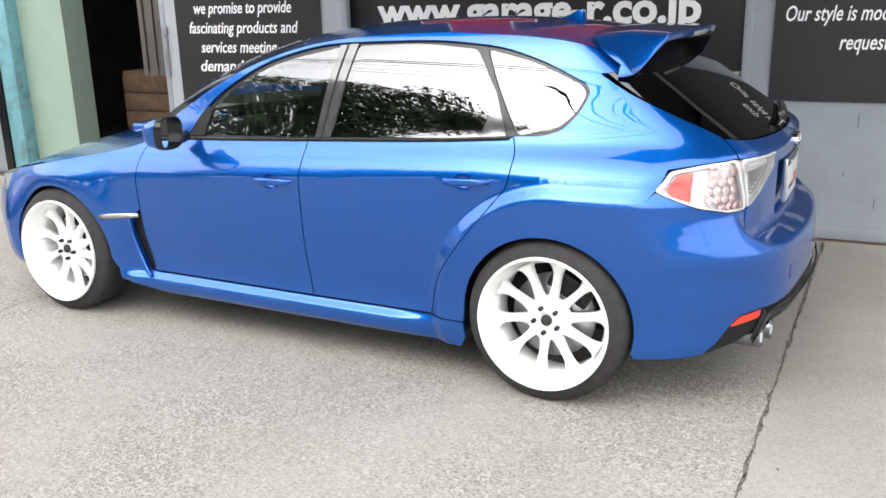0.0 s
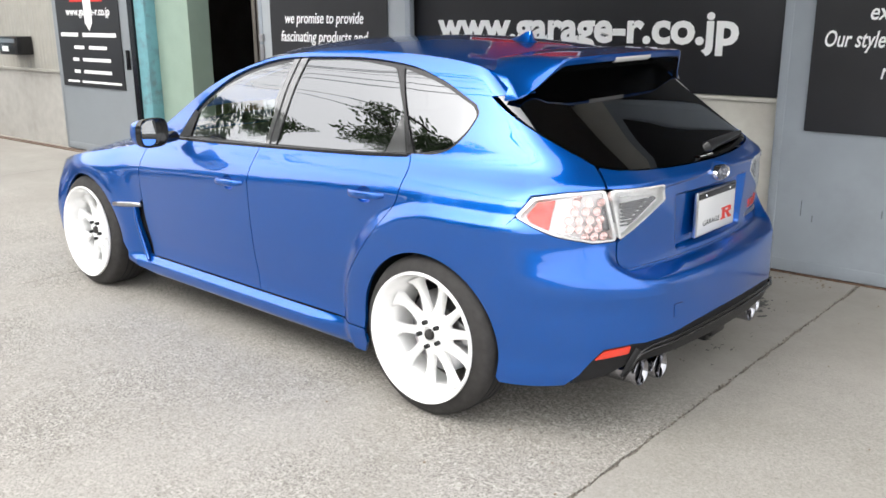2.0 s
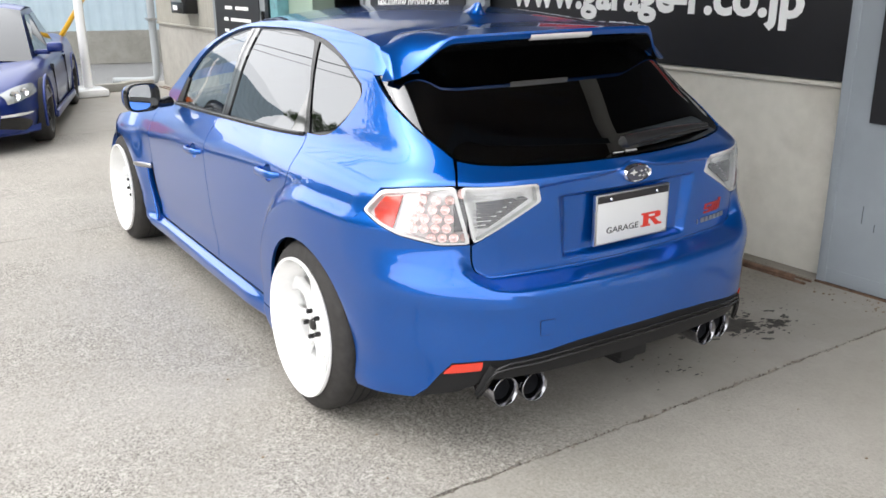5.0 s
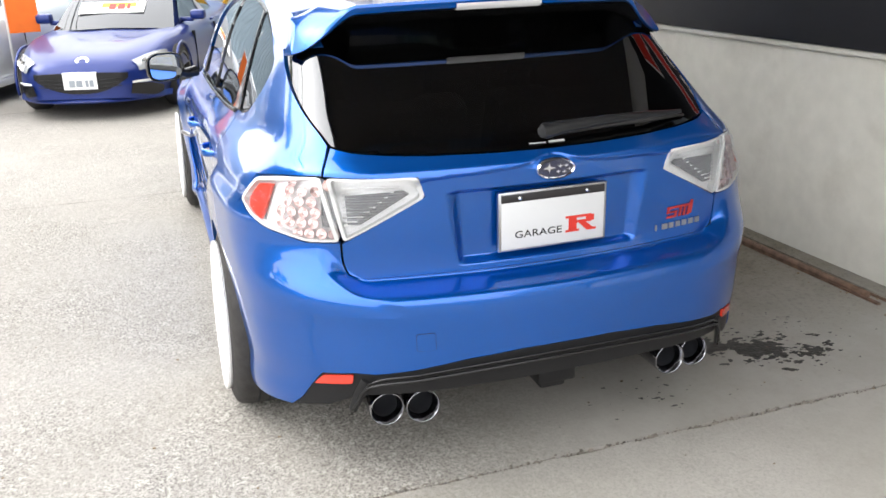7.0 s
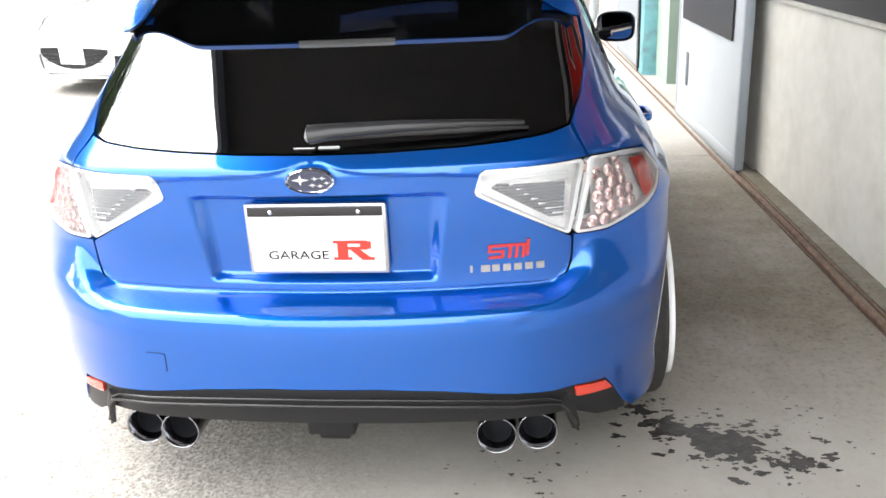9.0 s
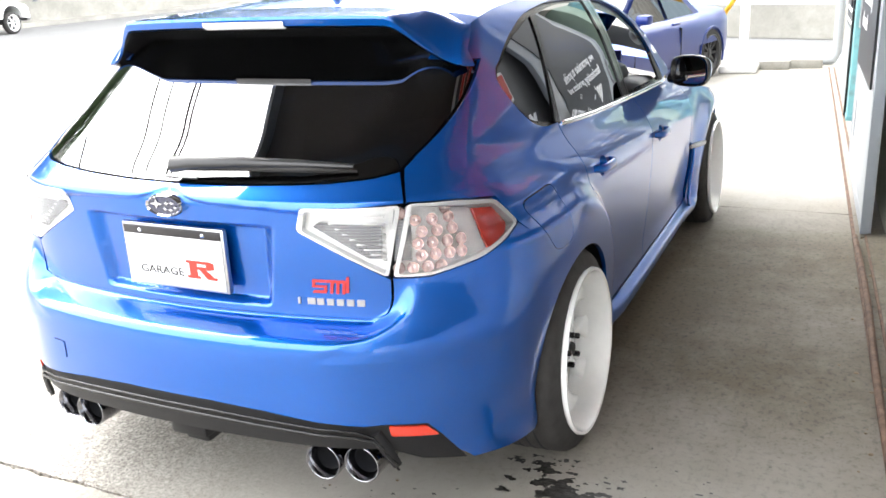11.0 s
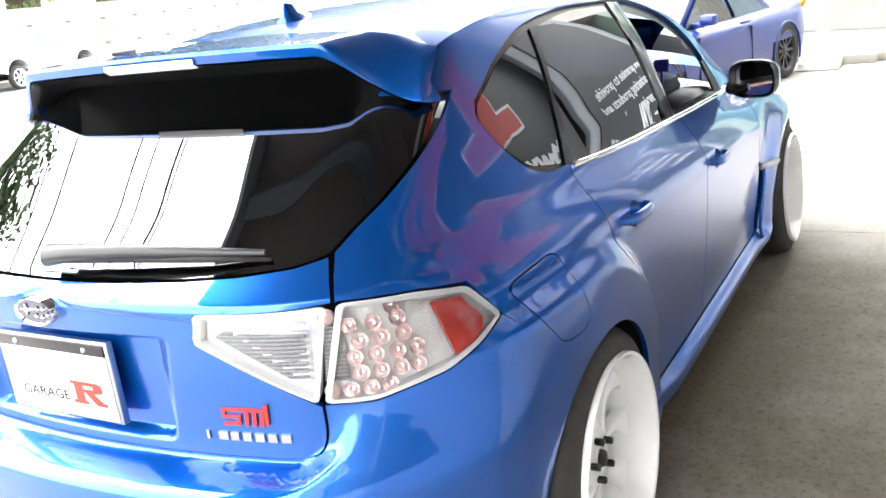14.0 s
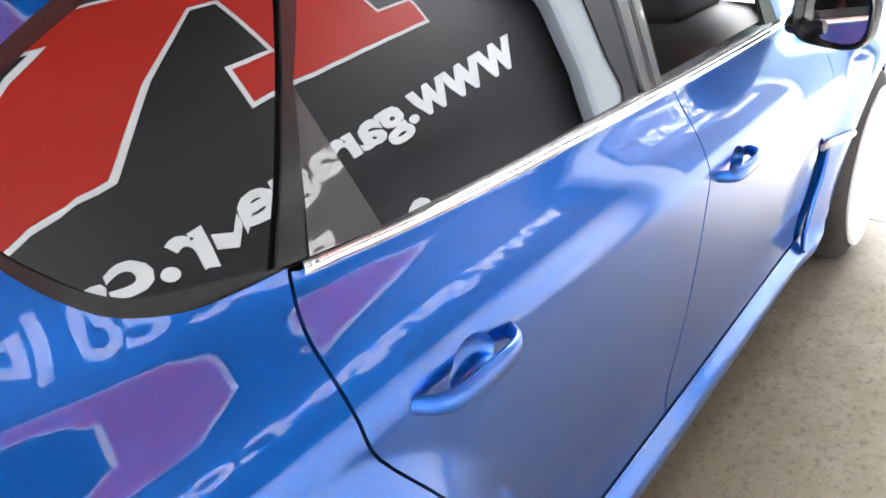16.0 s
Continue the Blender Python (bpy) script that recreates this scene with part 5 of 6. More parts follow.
part("door_scratch", bm, STEELBLUE, d1, "dark scratches")
d2 = sliding_door(-4.26, -2.52, -.075, GREY2, "pale grey sliding door pushed in front of the wall", frame_mat=GREY)
s2 = tagged(new("sign_board"), "black sign board with white lettering on the pale door", "sign")
wbox("board", (-4.09, -2.74, -.088, -.0795, .745, 2.6), SIGN, s2)
for text, u0, u1, z in (("we promise to provide", -3.90, -2.99, 1.435), ("fascinating products and", -3.96, -2.94, 1.287), ("services meeting", -3.86, -3.14, 1.140), ("demands", -3.88, -3.42, .995)):
    words(text, u0, u1, z, s2, -.088, slant=.22, height=.125, bold=.010)
bm = bmesh.new()
box(bm, -4.235, -4.20, -.092, -.079, .95, 1.25, m=B)
box(bm, -4.24, -4.19, -.10, -.079, 1.28, 1.34, m=B)
part("lock_plate", bm, STEEL, d2, "worn lock plate")
wbox("scuff", (-3.95, -3.87, -.0795, -.0785, .28, .52), STEELBLUE, d2, "dark scuff")
d3 = sliding_door(-7.86, -6.33, -.02, GREY3, "pale grey sliding door with a black notice board")
s3 = tagged(new("sign_board"), "black notice board with opening hours", "sign")
wbox("board", (-7.76, -6.52, -.033, -.0245, .735, 2.3), SIGN, s3)
words("www.garage-r.co.jp", -7.55, -6.68, 1.50, s3, -.033, height=.12, bold=.015)
bars([(-7.70, -7.35, 1.26, 1.33), (-7.25, -6.60, 1.26, 1.33), (-7.45, -7.25, 1.13, 1.19), (-7.15, -6.80, 1.13, 1.19), (-7.50, -7.38, 1.0, 1.06), (-7.30, -6.75, 1.0, 1.06), (-7.50, -7.38, .87, .93), (-7.30, -6.75, .87, .93), (-7.66, -7.42, .77, .81), (-7.36, -6.58, .77, .81)], s3, -.033)
bars([(-7.45, -6.80, 1.62, 1.72)], s3, -.033, SIGNRED, "red_mark")
bm = bmesh.new()
quad(bm, [(-7.17, 1.42), (-7.10, 1.34), (-7.03, 1.42), (-7.02, 1.85), (-7.18, 1.85)], on_sign(-.0365), .003)
part("white_mark", bm, LETTER, s3, "plain white pointed shape")
wbox("door_handle", (-6.42, -6.39, -.06, -.02, .95, 1.15), SATIN, d3, bevel=.006)
# posts by the opening
post = tagged(new("steel_post"), "chipped teal steel post beside the opening", "post")
wbox("post_body", (-6.24, -6.06, -.03, .12, 0, 2.75), TEAL, post, bevel=.01)
wbox("post_base", (-6.25, -6.05, -.035, .125, 0, .04), TEAL, post)
tagged(wbox("wall_green", (-6.06, -5.52, .10, .35, -.05, 2.76), GREEN), kind="structure")
tagged(wbox("trim", (-6.325, -6.245, -.05, .1, 0, 2.75), SATIN), kind="structure")
# rails in the ground
rail = tagged(new("door_rail"), "rusty steel door rail let into the concrete", "rail")
for v0 in (-.115, -.055):
    wbox("rail_bar", (-9.9, .22, v0, v0 + .016, -.02, .010), RUST, rail)
wbox("rail_bar", (.22, 4.5, -.02, -.004, -.02, .010), RUST, rail)
bm = bmesh.new()
tube(bm, [B @ Vector((u, -.10 + .006 * math.sin(3 * u), .02)) for u in np.linspace(-2.45, .15, 16)], .014, 8)
tagged(part("rusty_pipe", bm, RUST), "thin rusty pipe lying along the wall", "pipe")
# sheeted part with the letter box
tagged(wbox("wall_west", (-10.15, -7.87, .05, .25, -.05, .88), CONC2), kind="structure")
corr = tagged(new("wall_cladding"), kind="structure")
bm = bmesh.new()
us = np.arange(-10.15, -7.86, .02)
g = [[bm.verts.new(B @ Vector((u, .045 + .014 * math.sin(2 * math.pi * u / .085), z))) for z in (.87, 3.3)] for u in us]
for a, b in zip(g, g[1:]):
    bm.faces.new((a[0], b[0], b[1], a[1]))
part("corrugated_sheet", bm, SHEETING, corr, smooth=True)
wbox("cladding_foot", (-10.15, -7.87, .02, .08, .86, .885), SHEETING, corr)
letter = tagged(new("letter_box"), "black letter box on the corrugated wall", "letter box")
wbox("box_body", (-8.95, -8.50, -.16, .03, 1.05, 1.26), SATIN, letter, bevel=.01)
wbox("box_flap", (-8.90, -8.55, -.168, -.16, 1.19, 1.235), STEEL, letter)
wbox("box_label", (-8.86, -8.72, -.166, -.16, 1.09, 1.15), LETTER, letter)
boxu = tagged(new("meter_box"), "grey meter box under the eaves", "meter box")
wbox("meter_body", (-9.7, -9.35, -.08, .04, 1.45, 1.75), GREY2, boxu, bevel=.01)
pipe = tagged(new("drainpipe"), "grey plastic drainpipe with a bend at the ground", "pipe")
bm = bmesh.new()
tube(bm, [B @ Vector(p) for p in ((-10.22, -.02, 3.3), (-10.22, -.02, .15), (-10.22, -.05, .07), (-10.3, -.2, .05), (-10.55, -.55, .05))], .055, 12)
part("pipe_run", bm, GREY2, pipe, smooth=50)
for z in (.9, 2.1):
    wbox("pipe_clip", (-10.29, -10.15, -.09, .05, z, z + .03), STEEL, pipe)
# the dark workshop behind the opening
room = tagged(new("workshop_room"), kind="structure")
# the room's shade is put into one dark colour for walls, floor and ceiling
DARKWALL = material("shade_dark_workshop", (0.10, 0.09, 0.08), 0.9, spread=0.2, scale=3)
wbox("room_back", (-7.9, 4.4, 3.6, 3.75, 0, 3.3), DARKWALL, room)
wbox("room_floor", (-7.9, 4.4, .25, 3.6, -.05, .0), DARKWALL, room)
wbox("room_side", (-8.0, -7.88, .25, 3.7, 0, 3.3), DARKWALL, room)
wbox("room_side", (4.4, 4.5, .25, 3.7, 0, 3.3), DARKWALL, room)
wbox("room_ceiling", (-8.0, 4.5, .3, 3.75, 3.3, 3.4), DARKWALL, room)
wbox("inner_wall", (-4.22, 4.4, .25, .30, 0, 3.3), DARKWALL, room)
shelf = tagged(new("shelf_rack"), "dark steel rack with orange boxes in the workshop", "shelf")
for z in (.55, 1.05, 1.55):
    wbox("shelf_board", (-5.35, -4.45, 1.2, 1.7, z, z + .03), WOOD, shelf)
for u in (-5.35, -4.48):
    for v in (1.2, 1.66):
        wbox("shelf_upright", (u, u + .035, v, v + .035, 0, 2.0), STEELBLUE, shelf)
CARTON = material("orange_carton", (0.34, 0.11, 0.03), 0.7, spread=0.2, scale=6)
for k, (u, z, w, h) in enumerate(((-5.25, 1.08, .3, .22), (-4.9, 1.08, .34, .28), (-5.2, 1.58, .5, .2), (-4.8, .58, .25, .3))):
    tagged(wbox("carton", (u, u + w, 1.22, 1.55, z, z + h), CARTON, bevel=.006), "orange-brown carton on the workshop rack", "carton", "cartons on the rack")
CRATE = material("dark_crate_wood", (0.085, 0.05, 0.03), 0.8, spread=0.3, scale=14)
crate = tagged(new("wooden_crate"), "brown wooden crate inside the opening", "crate")
for k in range(5):
    wbox("crate_slat", (-5.42, -4.55, .62, .64, .05 + .17 * k, .2 + .17 * k), CRATE, crate, bevel=.004)
wbox("crate_body", (-5.42, -4.55, .64, 1.1, .02, .92), CRATE, crate)
# the strips take the same shade-dark colour as the room
curtain = tagged(new("strip_curtain"), "dark hanging strip curtain in the opening", "curtain")
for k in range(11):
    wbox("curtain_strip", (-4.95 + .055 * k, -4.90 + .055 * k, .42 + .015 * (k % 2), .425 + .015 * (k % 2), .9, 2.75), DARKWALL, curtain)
# canopy over the apron
canopy = tagged(new("canopy"), kind="structure")
edge = -3.15
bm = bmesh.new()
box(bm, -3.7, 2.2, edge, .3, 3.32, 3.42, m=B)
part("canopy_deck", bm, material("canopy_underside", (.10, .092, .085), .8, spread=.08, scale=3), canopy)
for k in range(5):
    wbox("canopy_beam", (-3.6 + 1.28 * k, -3.52 + 1.28 * k, edge + .05, .1, 3.22, 3.33), STEELBLUE, canopy)
wbox("canopy_fascia", (-3.7, 2.2, edge - .03, edge, 3.2, 3.46), GREY2, canopy)
wbox("upper_wall", (-10.4, 4.8, .1, .3, 3.4, 6.0), CONC, canopy)
# unseen wall, added to block sky and darken the bumper's right side
tagged(wbox("wall_east_sky_block", (4.82, 12.5, .05, .3, -.05, 6.0), CONC2), kind="structure")

# ---- beyond the apron: fence, posts, kerbs ----
fence = tagged(new("sheet_fence"), "pale blue corrugated fence on a concrete footing", "fence")
F0 = pose(-14.6, 0, 0, 0, 0, 70)
bm = bmesh.new()
us = np.arange(-9, 14, .05)
g = [[bm.verts.new(F0 @ Vector((u, .03 * math.sin(2 * math.pi * u / .2), z))) for z in (.55, 3.4)] for u in us]
for a, b in zip(g, g[1:]):
    bm.faces.new((a[0], b[0], b[1], a[1]))
part("fence_sheet", bm, FENCE, fence, smooth=True)
bm = bmesh.new()
box(bm, -9, 14, -.12, .12, -.02, .55, m=F0)
part("fence_footing", bm, RETAIN, fence)
gate = tagged(new("gate_post"), "white gate post on a white foot with a yellow bar", "post")
bm = bmesh.new()
tube(bm, [(-9.55, .28, .05), (-9.55, .28, 3.2)], .06, 14)
part("post_pole", bm, WHITE, gate, smooth=40)
boxed("post_foot", (-9.85, -9.25, .02, .48, 0, .10), WHITE, gate, bevel=.03)
bm = bmesh.new()
tube(bm, [(-9.7, -.1, .55), (-9.6, .3, 1.15), (-9.5, .7, 1.75)], .03, 8)
part("yellow_bar", bm, material("yellow_paint", (.65, .36, .02), .4), gate, "yellow slanting bar")
for x, y in ((-9.75, .62), (-10.2, -.3), (-9.9, 1.0)):
    tagged(boxed("kerb_block", (x - .07, x + .07, y - .22, y + .22, 0, .11), RETAIN, bevel=.012), "weathered concrete kerb block", "kerb block", "kerb blocks")

# ---- road side: kerb, retaining wall, planting, trees, cables ----
R0 = pose(-18.8, -27.3, 0, 0, 0, 8)
kerb = tagged(new("kerb"), kind="structure")
bm = bmesh.new()
box(bm, -70, 60, .0, .22, -.05, .14, bevel=.02, m=R0)
box(bm, -70, 60, -1.2, .0, -.05, .12, m=R0)
part("kerb_run", bm, RETAIN, kerb)
retain = tagged(new("wall_south"), kind="structure")
bm = bmesh.new()
box(bm, -70, 60, -1.6, -1.2, -.05, 2.6, m=R0)
part("retaining_wall", bm, RETAIN, retain)
bm = bmesh.new()
for k in range(30):
    for z in (.9, 1.9):
        box(bm, -46 + 2 * k, -45.75 + 2 * k, -1.2, -1.185, z, z + .09, m=R0)
part("wall_anchor", bm, STEELBLUE, retain)
bm = bmesh.new()
box(bm, -70, 60, -30, -1.6, -.1, 2.5, m=R0)
tagged(part("bank", bm, material("bank_soil", (.10, .09, .05), .95, spread=.4, scale=1.5)), kind="structure")


def leaves(bm, centre, radius, n, size, rnd, squash=.8):
    for k in range(n):
        d = Vector((rnd.gauss(0, 1), rnd.gauss(0, 1), rnd.gauss(0, 1))).normalized() * radius * rnd.random()**.4
        p = Vector(centre) + Vector((d.x, d.y, d.z * squash))
        q = Euler((rnd.uniform(0, 6.3), rnd.uniform(0, 6.3), rnd.uniform(0, 6.3))).to_matrix()
        s = size * rnd.uniform(.5, 1.3)
        vs = [bm.verts.new(p + q @ Vector(c)) for c in ((-s, 0, 0), (0, -s * .5, .1 * s), (s, 0, 0), (0, s * .5, .1 * s))]
        bm.faces.new(vs)


def make_tree(seed, height):
    rnd = random.Random(seed)
    t = tagged(new("tree"), "broad leafy roadside tree with gaps in its crown", "tree", "trees along the road")
    bm = bmesh.new()
    tube(bm, [(0, 0, 0), (.1, .05, height * .25), (-.05, .1, height * .5), (.1, 0, height * .8)], [.28, .22, .15, .05], 10)
    clumps = []
    for k in range(26):
        a, z0 = rnd.uniform(0, 6.28), rnd.uniform(.12, .82) * height
        r = (1.0 - abs(z0 / height - .5)) * height * .34 * rnd.uniform(.6, 1.1)
        tip = Vector((r * math.cos(a), r * math.sin(a), z0 + rnd.uniform(.3, 1.2)))
        tube(bm, [(0, .05, z0 * .8), tip * .5 + Vector((0, 0, z0 * .42)), tip], [.09, .06, .02], 6)
        clumps.append(tip)
    clumps += [Vector((0, 0, height * f)) for f in (.6, .75, .9, .97)]
    part("trunk", bm, BARK, t)
    bm = bmesh.new()
    for c in clumps:
        leaves(bm, c, rnd.uniform(1.0, 1.8), 430, .12, rnd)
    part("crown", bm, LEAF, t)
    return t


first = [make_tree(3, 9.5), make_tree(7, 8.0), make_tree(12, 10.5)]
rnd = random.Random(2)
places = []
for k in range(15):
    m = R0 @ pose(-62 + 5.6 * k + rnd.uniform(-1, 1), -5.5 + rnd.uniform(-1.2, 1), 2.4, 0, 0, rnd.uniform(0, 360)) @ Matrix.Scale(rnd.uniform(1.05, 1.4) * (1.3 if k < 8 else (1.5, 1.75, 1.9, 1.6, 1.45, 1.45, .8)[k - 8]), 4)
    places.append(m)
for k in range(3, 15):
    copy_thing(first[k % 3], places[k])
for t, m in zip(first, places):
    t.matrix_world = m
bm = bmesh.new()
rnd = random.Random(4)
for k in range(110):
    leaves(bm, R0 @ Vector((-46 + .6 * k, -1.9 + rnd.uniform(-.4, .3), 2.7 + rnd.uniform(-.2, .25))), rnd.uniform(.3, .55), 60, .07, rnd)
tagged(part("hedge_plants", bm, material("fresh_leaf_green", (.09, .17, .04), .55, spread=.4, scale=3)), "bright green plants along the top of the retaining wall", "plants", kind="stuff")
for y, z, r in ((-6.2, 6.9, .018), (-6.05, 7.15, .016), (-5.25, 6.95, .022), (-4.95, 6.75, .014), (-5.6, 7.1, .009), (-5.45, 7.3, .009), (-7.4, 6.3, .02), (-7.7, 6.0, .016)):
    bm = bmesh.new()
    tube(bm, [(x, y - .12 * x, z - .5 * (1 - ((x + 4) / 26)**2)) for x in np.linspace(-30, 22, 30)], r, 6)
    tagged(part("overhead_cable", bm, SATIN), "black overhead cable along the road", "cable", "overhead cables")
for x in (-30, 22):
    pole = tagged(new("utility_pole"), "grey concrete utility pole by the road", "pole")
    bm = bmesh.new()
    tube(bm, [(x, -6.3 - .12 * x, 0), (x, -6.3 - .12 * x, 8.2)], [.17, .12], 14)
    part("pole_shaft", bm, RETAIN, pole, smooth=40)
    boxed("pole_arm", (x - .05, x + .05, -7.8 - .12 * x, -4.8 - .12 * x, 7.2, 7.3), STEEL, pole)

# ---- parked cars by the fence ----


def simple_wheel(parent, m, r, rim_mat, spokes=10):
    w = new("wheel")
    w.parent = parent
    bm = bmesh.new()
    lathe(bm, [(r * .66, -.18), (r * .9, -.2), (r, -.17), (r, -.03), (r * .93, -.004), (r * .78, 0), (r * .72, -.01)], 36, m)
    part("tyre", bm, RUBBER, w)
    bm = bmesh.new()
    lathe(bm, [(r * .70, -.17), (r * .73, -.01), (r * .75, .002), (r * .70, -.004), (r * .66, -.05), (r * .62, -.14)], 36, m)
    part("rim", bm, rim_mat, w)
    bm = bmesh.new()
    for k in range(spokes):
        box(bm, r * .1, r * .68, -r * .05, r * .05, -.06, -.035, m=m @ pose(0, 0, 0, 0, 0, 360 * k / spokes))
    lathe(bm, [(0, -.03), (r * .17, -.032), (r * .2, -.06)], 20, m)
    part("spokes", bm, rim_mat, w)
    bm = bmesh.new()
    lathe(bm, [(0, -.12), (r * .66, -.12)], 24, m)
    part("wheel_back", bm, PAINT_IN, w)


def parked_car(label, paint, m, length, width, height, hood, wb, rim_mat, sleek, writing):
    """A parked car; local x points forwards from the middle between the axles."""
    c = tagged(new("parked_car"), label, "car", "parked cars")
    hw = width / 2
    xf, xr = length / 2 - .02, -length / 2 - .02
    # plan and profile
    plan = curve([xr, xr + .12, xr + .5, -.4, .8, xf - .55, xf - .15, xf], [.55 * hw, .82 * hw, .97 * hw, hw, hw, .92 * hw, .72 * hw, .48 * hw])
    back_at = lambda y: float(np.interp(-abs(y), [-float(plan(x)) for x in np.linspace(xf - .6, xf, 40)], list(np.linspace(xf - .6, xf, 40))))
    deck = curve([xr, xr + .15, xr + .7, -.6, .55, .95, xf - .45, xf - .08, xf], [.72, .86, hood + .10, hood + .09, hood + .07, hood + .03, hood - .08, hood - .17, hood - .22])
    keel = curve([xr, xr + .3, -1, 1, xf - .3, xf], [.34, .22, .18, .18, .16, .22])

    def shell(x, k):
        w_, zt, zb = float(plan(x)), float(deck(x)), float(keel(x))
        rows = ((.93, zb), (.985, zb + .12), (1.0, zb + .45 * (zt - zb)), (.985, zb + .78 * (zt - zb)), (.93, zt - .03), (.80, zt + .012), (.4, zt + .035), (0, zt + .045))
        n = len(rows)
        f, z = rows[k] if k < n else rows[2 * n - 2 - k]
        front_ = min(max((x - xf + .9) / .9, 0), 1)
        swell = math.exp(-((x - wb / 2) / .45)**2) if sleek else 0
        if sleek:
            # the bonnet lies low between swelling wings
            z += swell * (.045 * math.exp(-((f - .86) / .12)**2) - .03 * (f < .6)) * (z > .5)
        lean = .16 if sleek else .06
        return (x - lean * front_**2 * max(0, (z - .40) / .25)**1.5, (1 if k < n else -1) * w_ * f, z)

    xs = sorted(set(list(np.linspace(xr, xf, 46))))
    bm = bmesh.new()
    ax = (wb / 2, -wb / 2)
    r = .325
    n = 15
    g = [[bm.verts.new(m @ Vector(shell(x, k))) for k in range(n)] for x in xs]
    for i in range(len(xs) - 1):
        for k in range(n - 1):
            p = [shell(xs[i], k), shell(xs[i + 1], k + 1)]
            mx, mz = (p[0][0] + p[1][0]) / 2, (p[0][2] + p[1][2]) / 2
            if k in (0, 1, 12, 13) and min(abs(mx - a) for a in ax) < r + .03:
                continue
            f = bm.faces.new((g[i][k], g[i + 1][k], g[i + 1][k + 1], g[i][k + 1]))
            f.smooth = True
    bm.faces.new(g[0])
    bm.faces.new(g[-1])
    body = part("body", bm, paint, c, smooth=60)
    for a in ax:
        for s in (-1, 1):
            bm = bmesh.new()
            y0 = s * (hw + .012)
            tube(bm, [m @ Vector((a + (r + .02) * math.cos(t), s * (hw * .985), .32 + (r + .02) * math.sin(t))) for t in np.linspace(-.35, math.pi + .35, 18)], .014, 8)
            part("wheel_arch", bm, paint, body, smooth=60)
            simple_wheel(c, m @ pose(a, s * (hw - .01), .325, -90 * s, 0, 0), .325, rim_mat)
            bm = bmesh.new()
            box(bm, a - .36, a + .36, s * (hw - .3), s * (hw - .24), .2, .56, m=m)
            part("wheel_well", bm, PAINT_IN, c)
    # cabin
    zb = hood + .05
    x0, x1, x2, x3 = (.95, .15, -.75, -1.45) if sleek else (.95, .25, -.95, -1.6)
    bm = bmesh.new()

    def ring(x, z, w_):
        return [bm.verts.new(m @ Vector((x, w_ * f, z + dz))) for f, dz in ((-1, 0), (-.7, .03), (0, .045), (.7, .03), (1, 0))]
    rr = [ring(x0, zb - .02, hw * .80), ring(x1, height - .05, hw * .60), ring((x1 + x2) / 2, height - .02, hw * .60), ring(x2, height - .05, hw * .58), ring(x3, zb + .03, hw * .72)]
    for k, (a, b) in enumerate(zip(rr, rr[1:])):
        for i in range(4):
            f = bm.faces.new((a[i], a[i + 1], b[i + 1], b[i]))
            f.material_index = 0 if k in (1, 2) else 1
            f.smooth = True
    roof_ = part("roof", bm, [paint, TINT], c, smooth=40)
    for s in (-1, 1):
        bm = bmesh.new()
        P = lambda x, z, w_: m @ Vector((x, s * w_, z))
        quad_pts = [P(x0, zb - .02, hw * .80), P(x1, height - .05, hw * .60), P(x2, height - .05, hw * .58), P(x3, zb + .03, hw * .72)]
        bm.faces.new([bm.verts.new(p) for p in quad_pts])
        part("cabin_side", bm, paint, roof_)
        for nm, pts in (("side_window", [(x0 - .18, zb + .03, .803), (x1 - .04, height - .10, .625), (-.22, height - .10, .62), (-.28, zb + .045, .80)]),
                        ("side_window", [(-.36, zb + .05, .795), (-.30, height - .10, .62), (x2 + .04, height - .10, .60), (x3 + .30, zb + .07, .745)])):
            bm = bmesh.new()
            bm.faces.new([bm.verts.new(P(x, z, hw * f + .012)) for x, z, f in pts])
            part(nm, bm, TINT, roof_)
        bm = bmesh.new()
        box(bm, .50, .64, s * (hw - .06), s * (hw + .11), zb + .06, zb + .17, bevel=.035, m=m)
        box(bm, .52, .58, s * (hw - .20), s * (hw - .03), zb + .04, zb + .09, bevel=.01, m=m)
        part("door_mirror", bm, paint, c, smooth=40)
        # head lamps, lower lamps
        def on_shell(x, k, d=.012):
            i = min(int(k), 6)
            p, q = Vector(shell(x, i)), Vector(shell(x, i + 1))
            v = p.lerp(q, k - i)
            return m @ Vector((v.x + d, s * (v.y + d), v.z + .4 * d))

        def patch(name, mat_, k0, k1, xa, xb, owner, label="", d=.012):
            bm = bmesh.new()
            top_ = lambda t: k1 - (k1 - k0) * .55 * t**2
            sheet(bm, lambda t, f: on_shell(xa + (xb - xa) * t, k0 + (top_(t) - k0) * f, d), list(np.linspace(0, 1, 9)), list(np.linspace(0, 1, 5)))
            sheet(bm, lambda t, f: on_shell(xa + (xb - xa) * t, k0 + (top_(t) - k0) * f, d - .03), list(np.linspace(0, 1, 9)), [0, 1])
            return part(name, bm, mat_, owner, label, smooth=40)

        lamp = patch("headlamp", LENSLAMP, 2.9, 4.7, xf - .10, xf - .52, c, "clear headlamp")
        bm = bmesh.new()
        lathe(bm, [(0, .0), (.04, .004), (.05, .02)], 16, Matrix.Translation(on_shell(xf - .18, 3.6, .012)) @ m.to_3x3().to_4x4() @ pose(0, 0, 0, 0, 70, 0) @ pose(0, 0, 0, -s * 30, 0, 0))
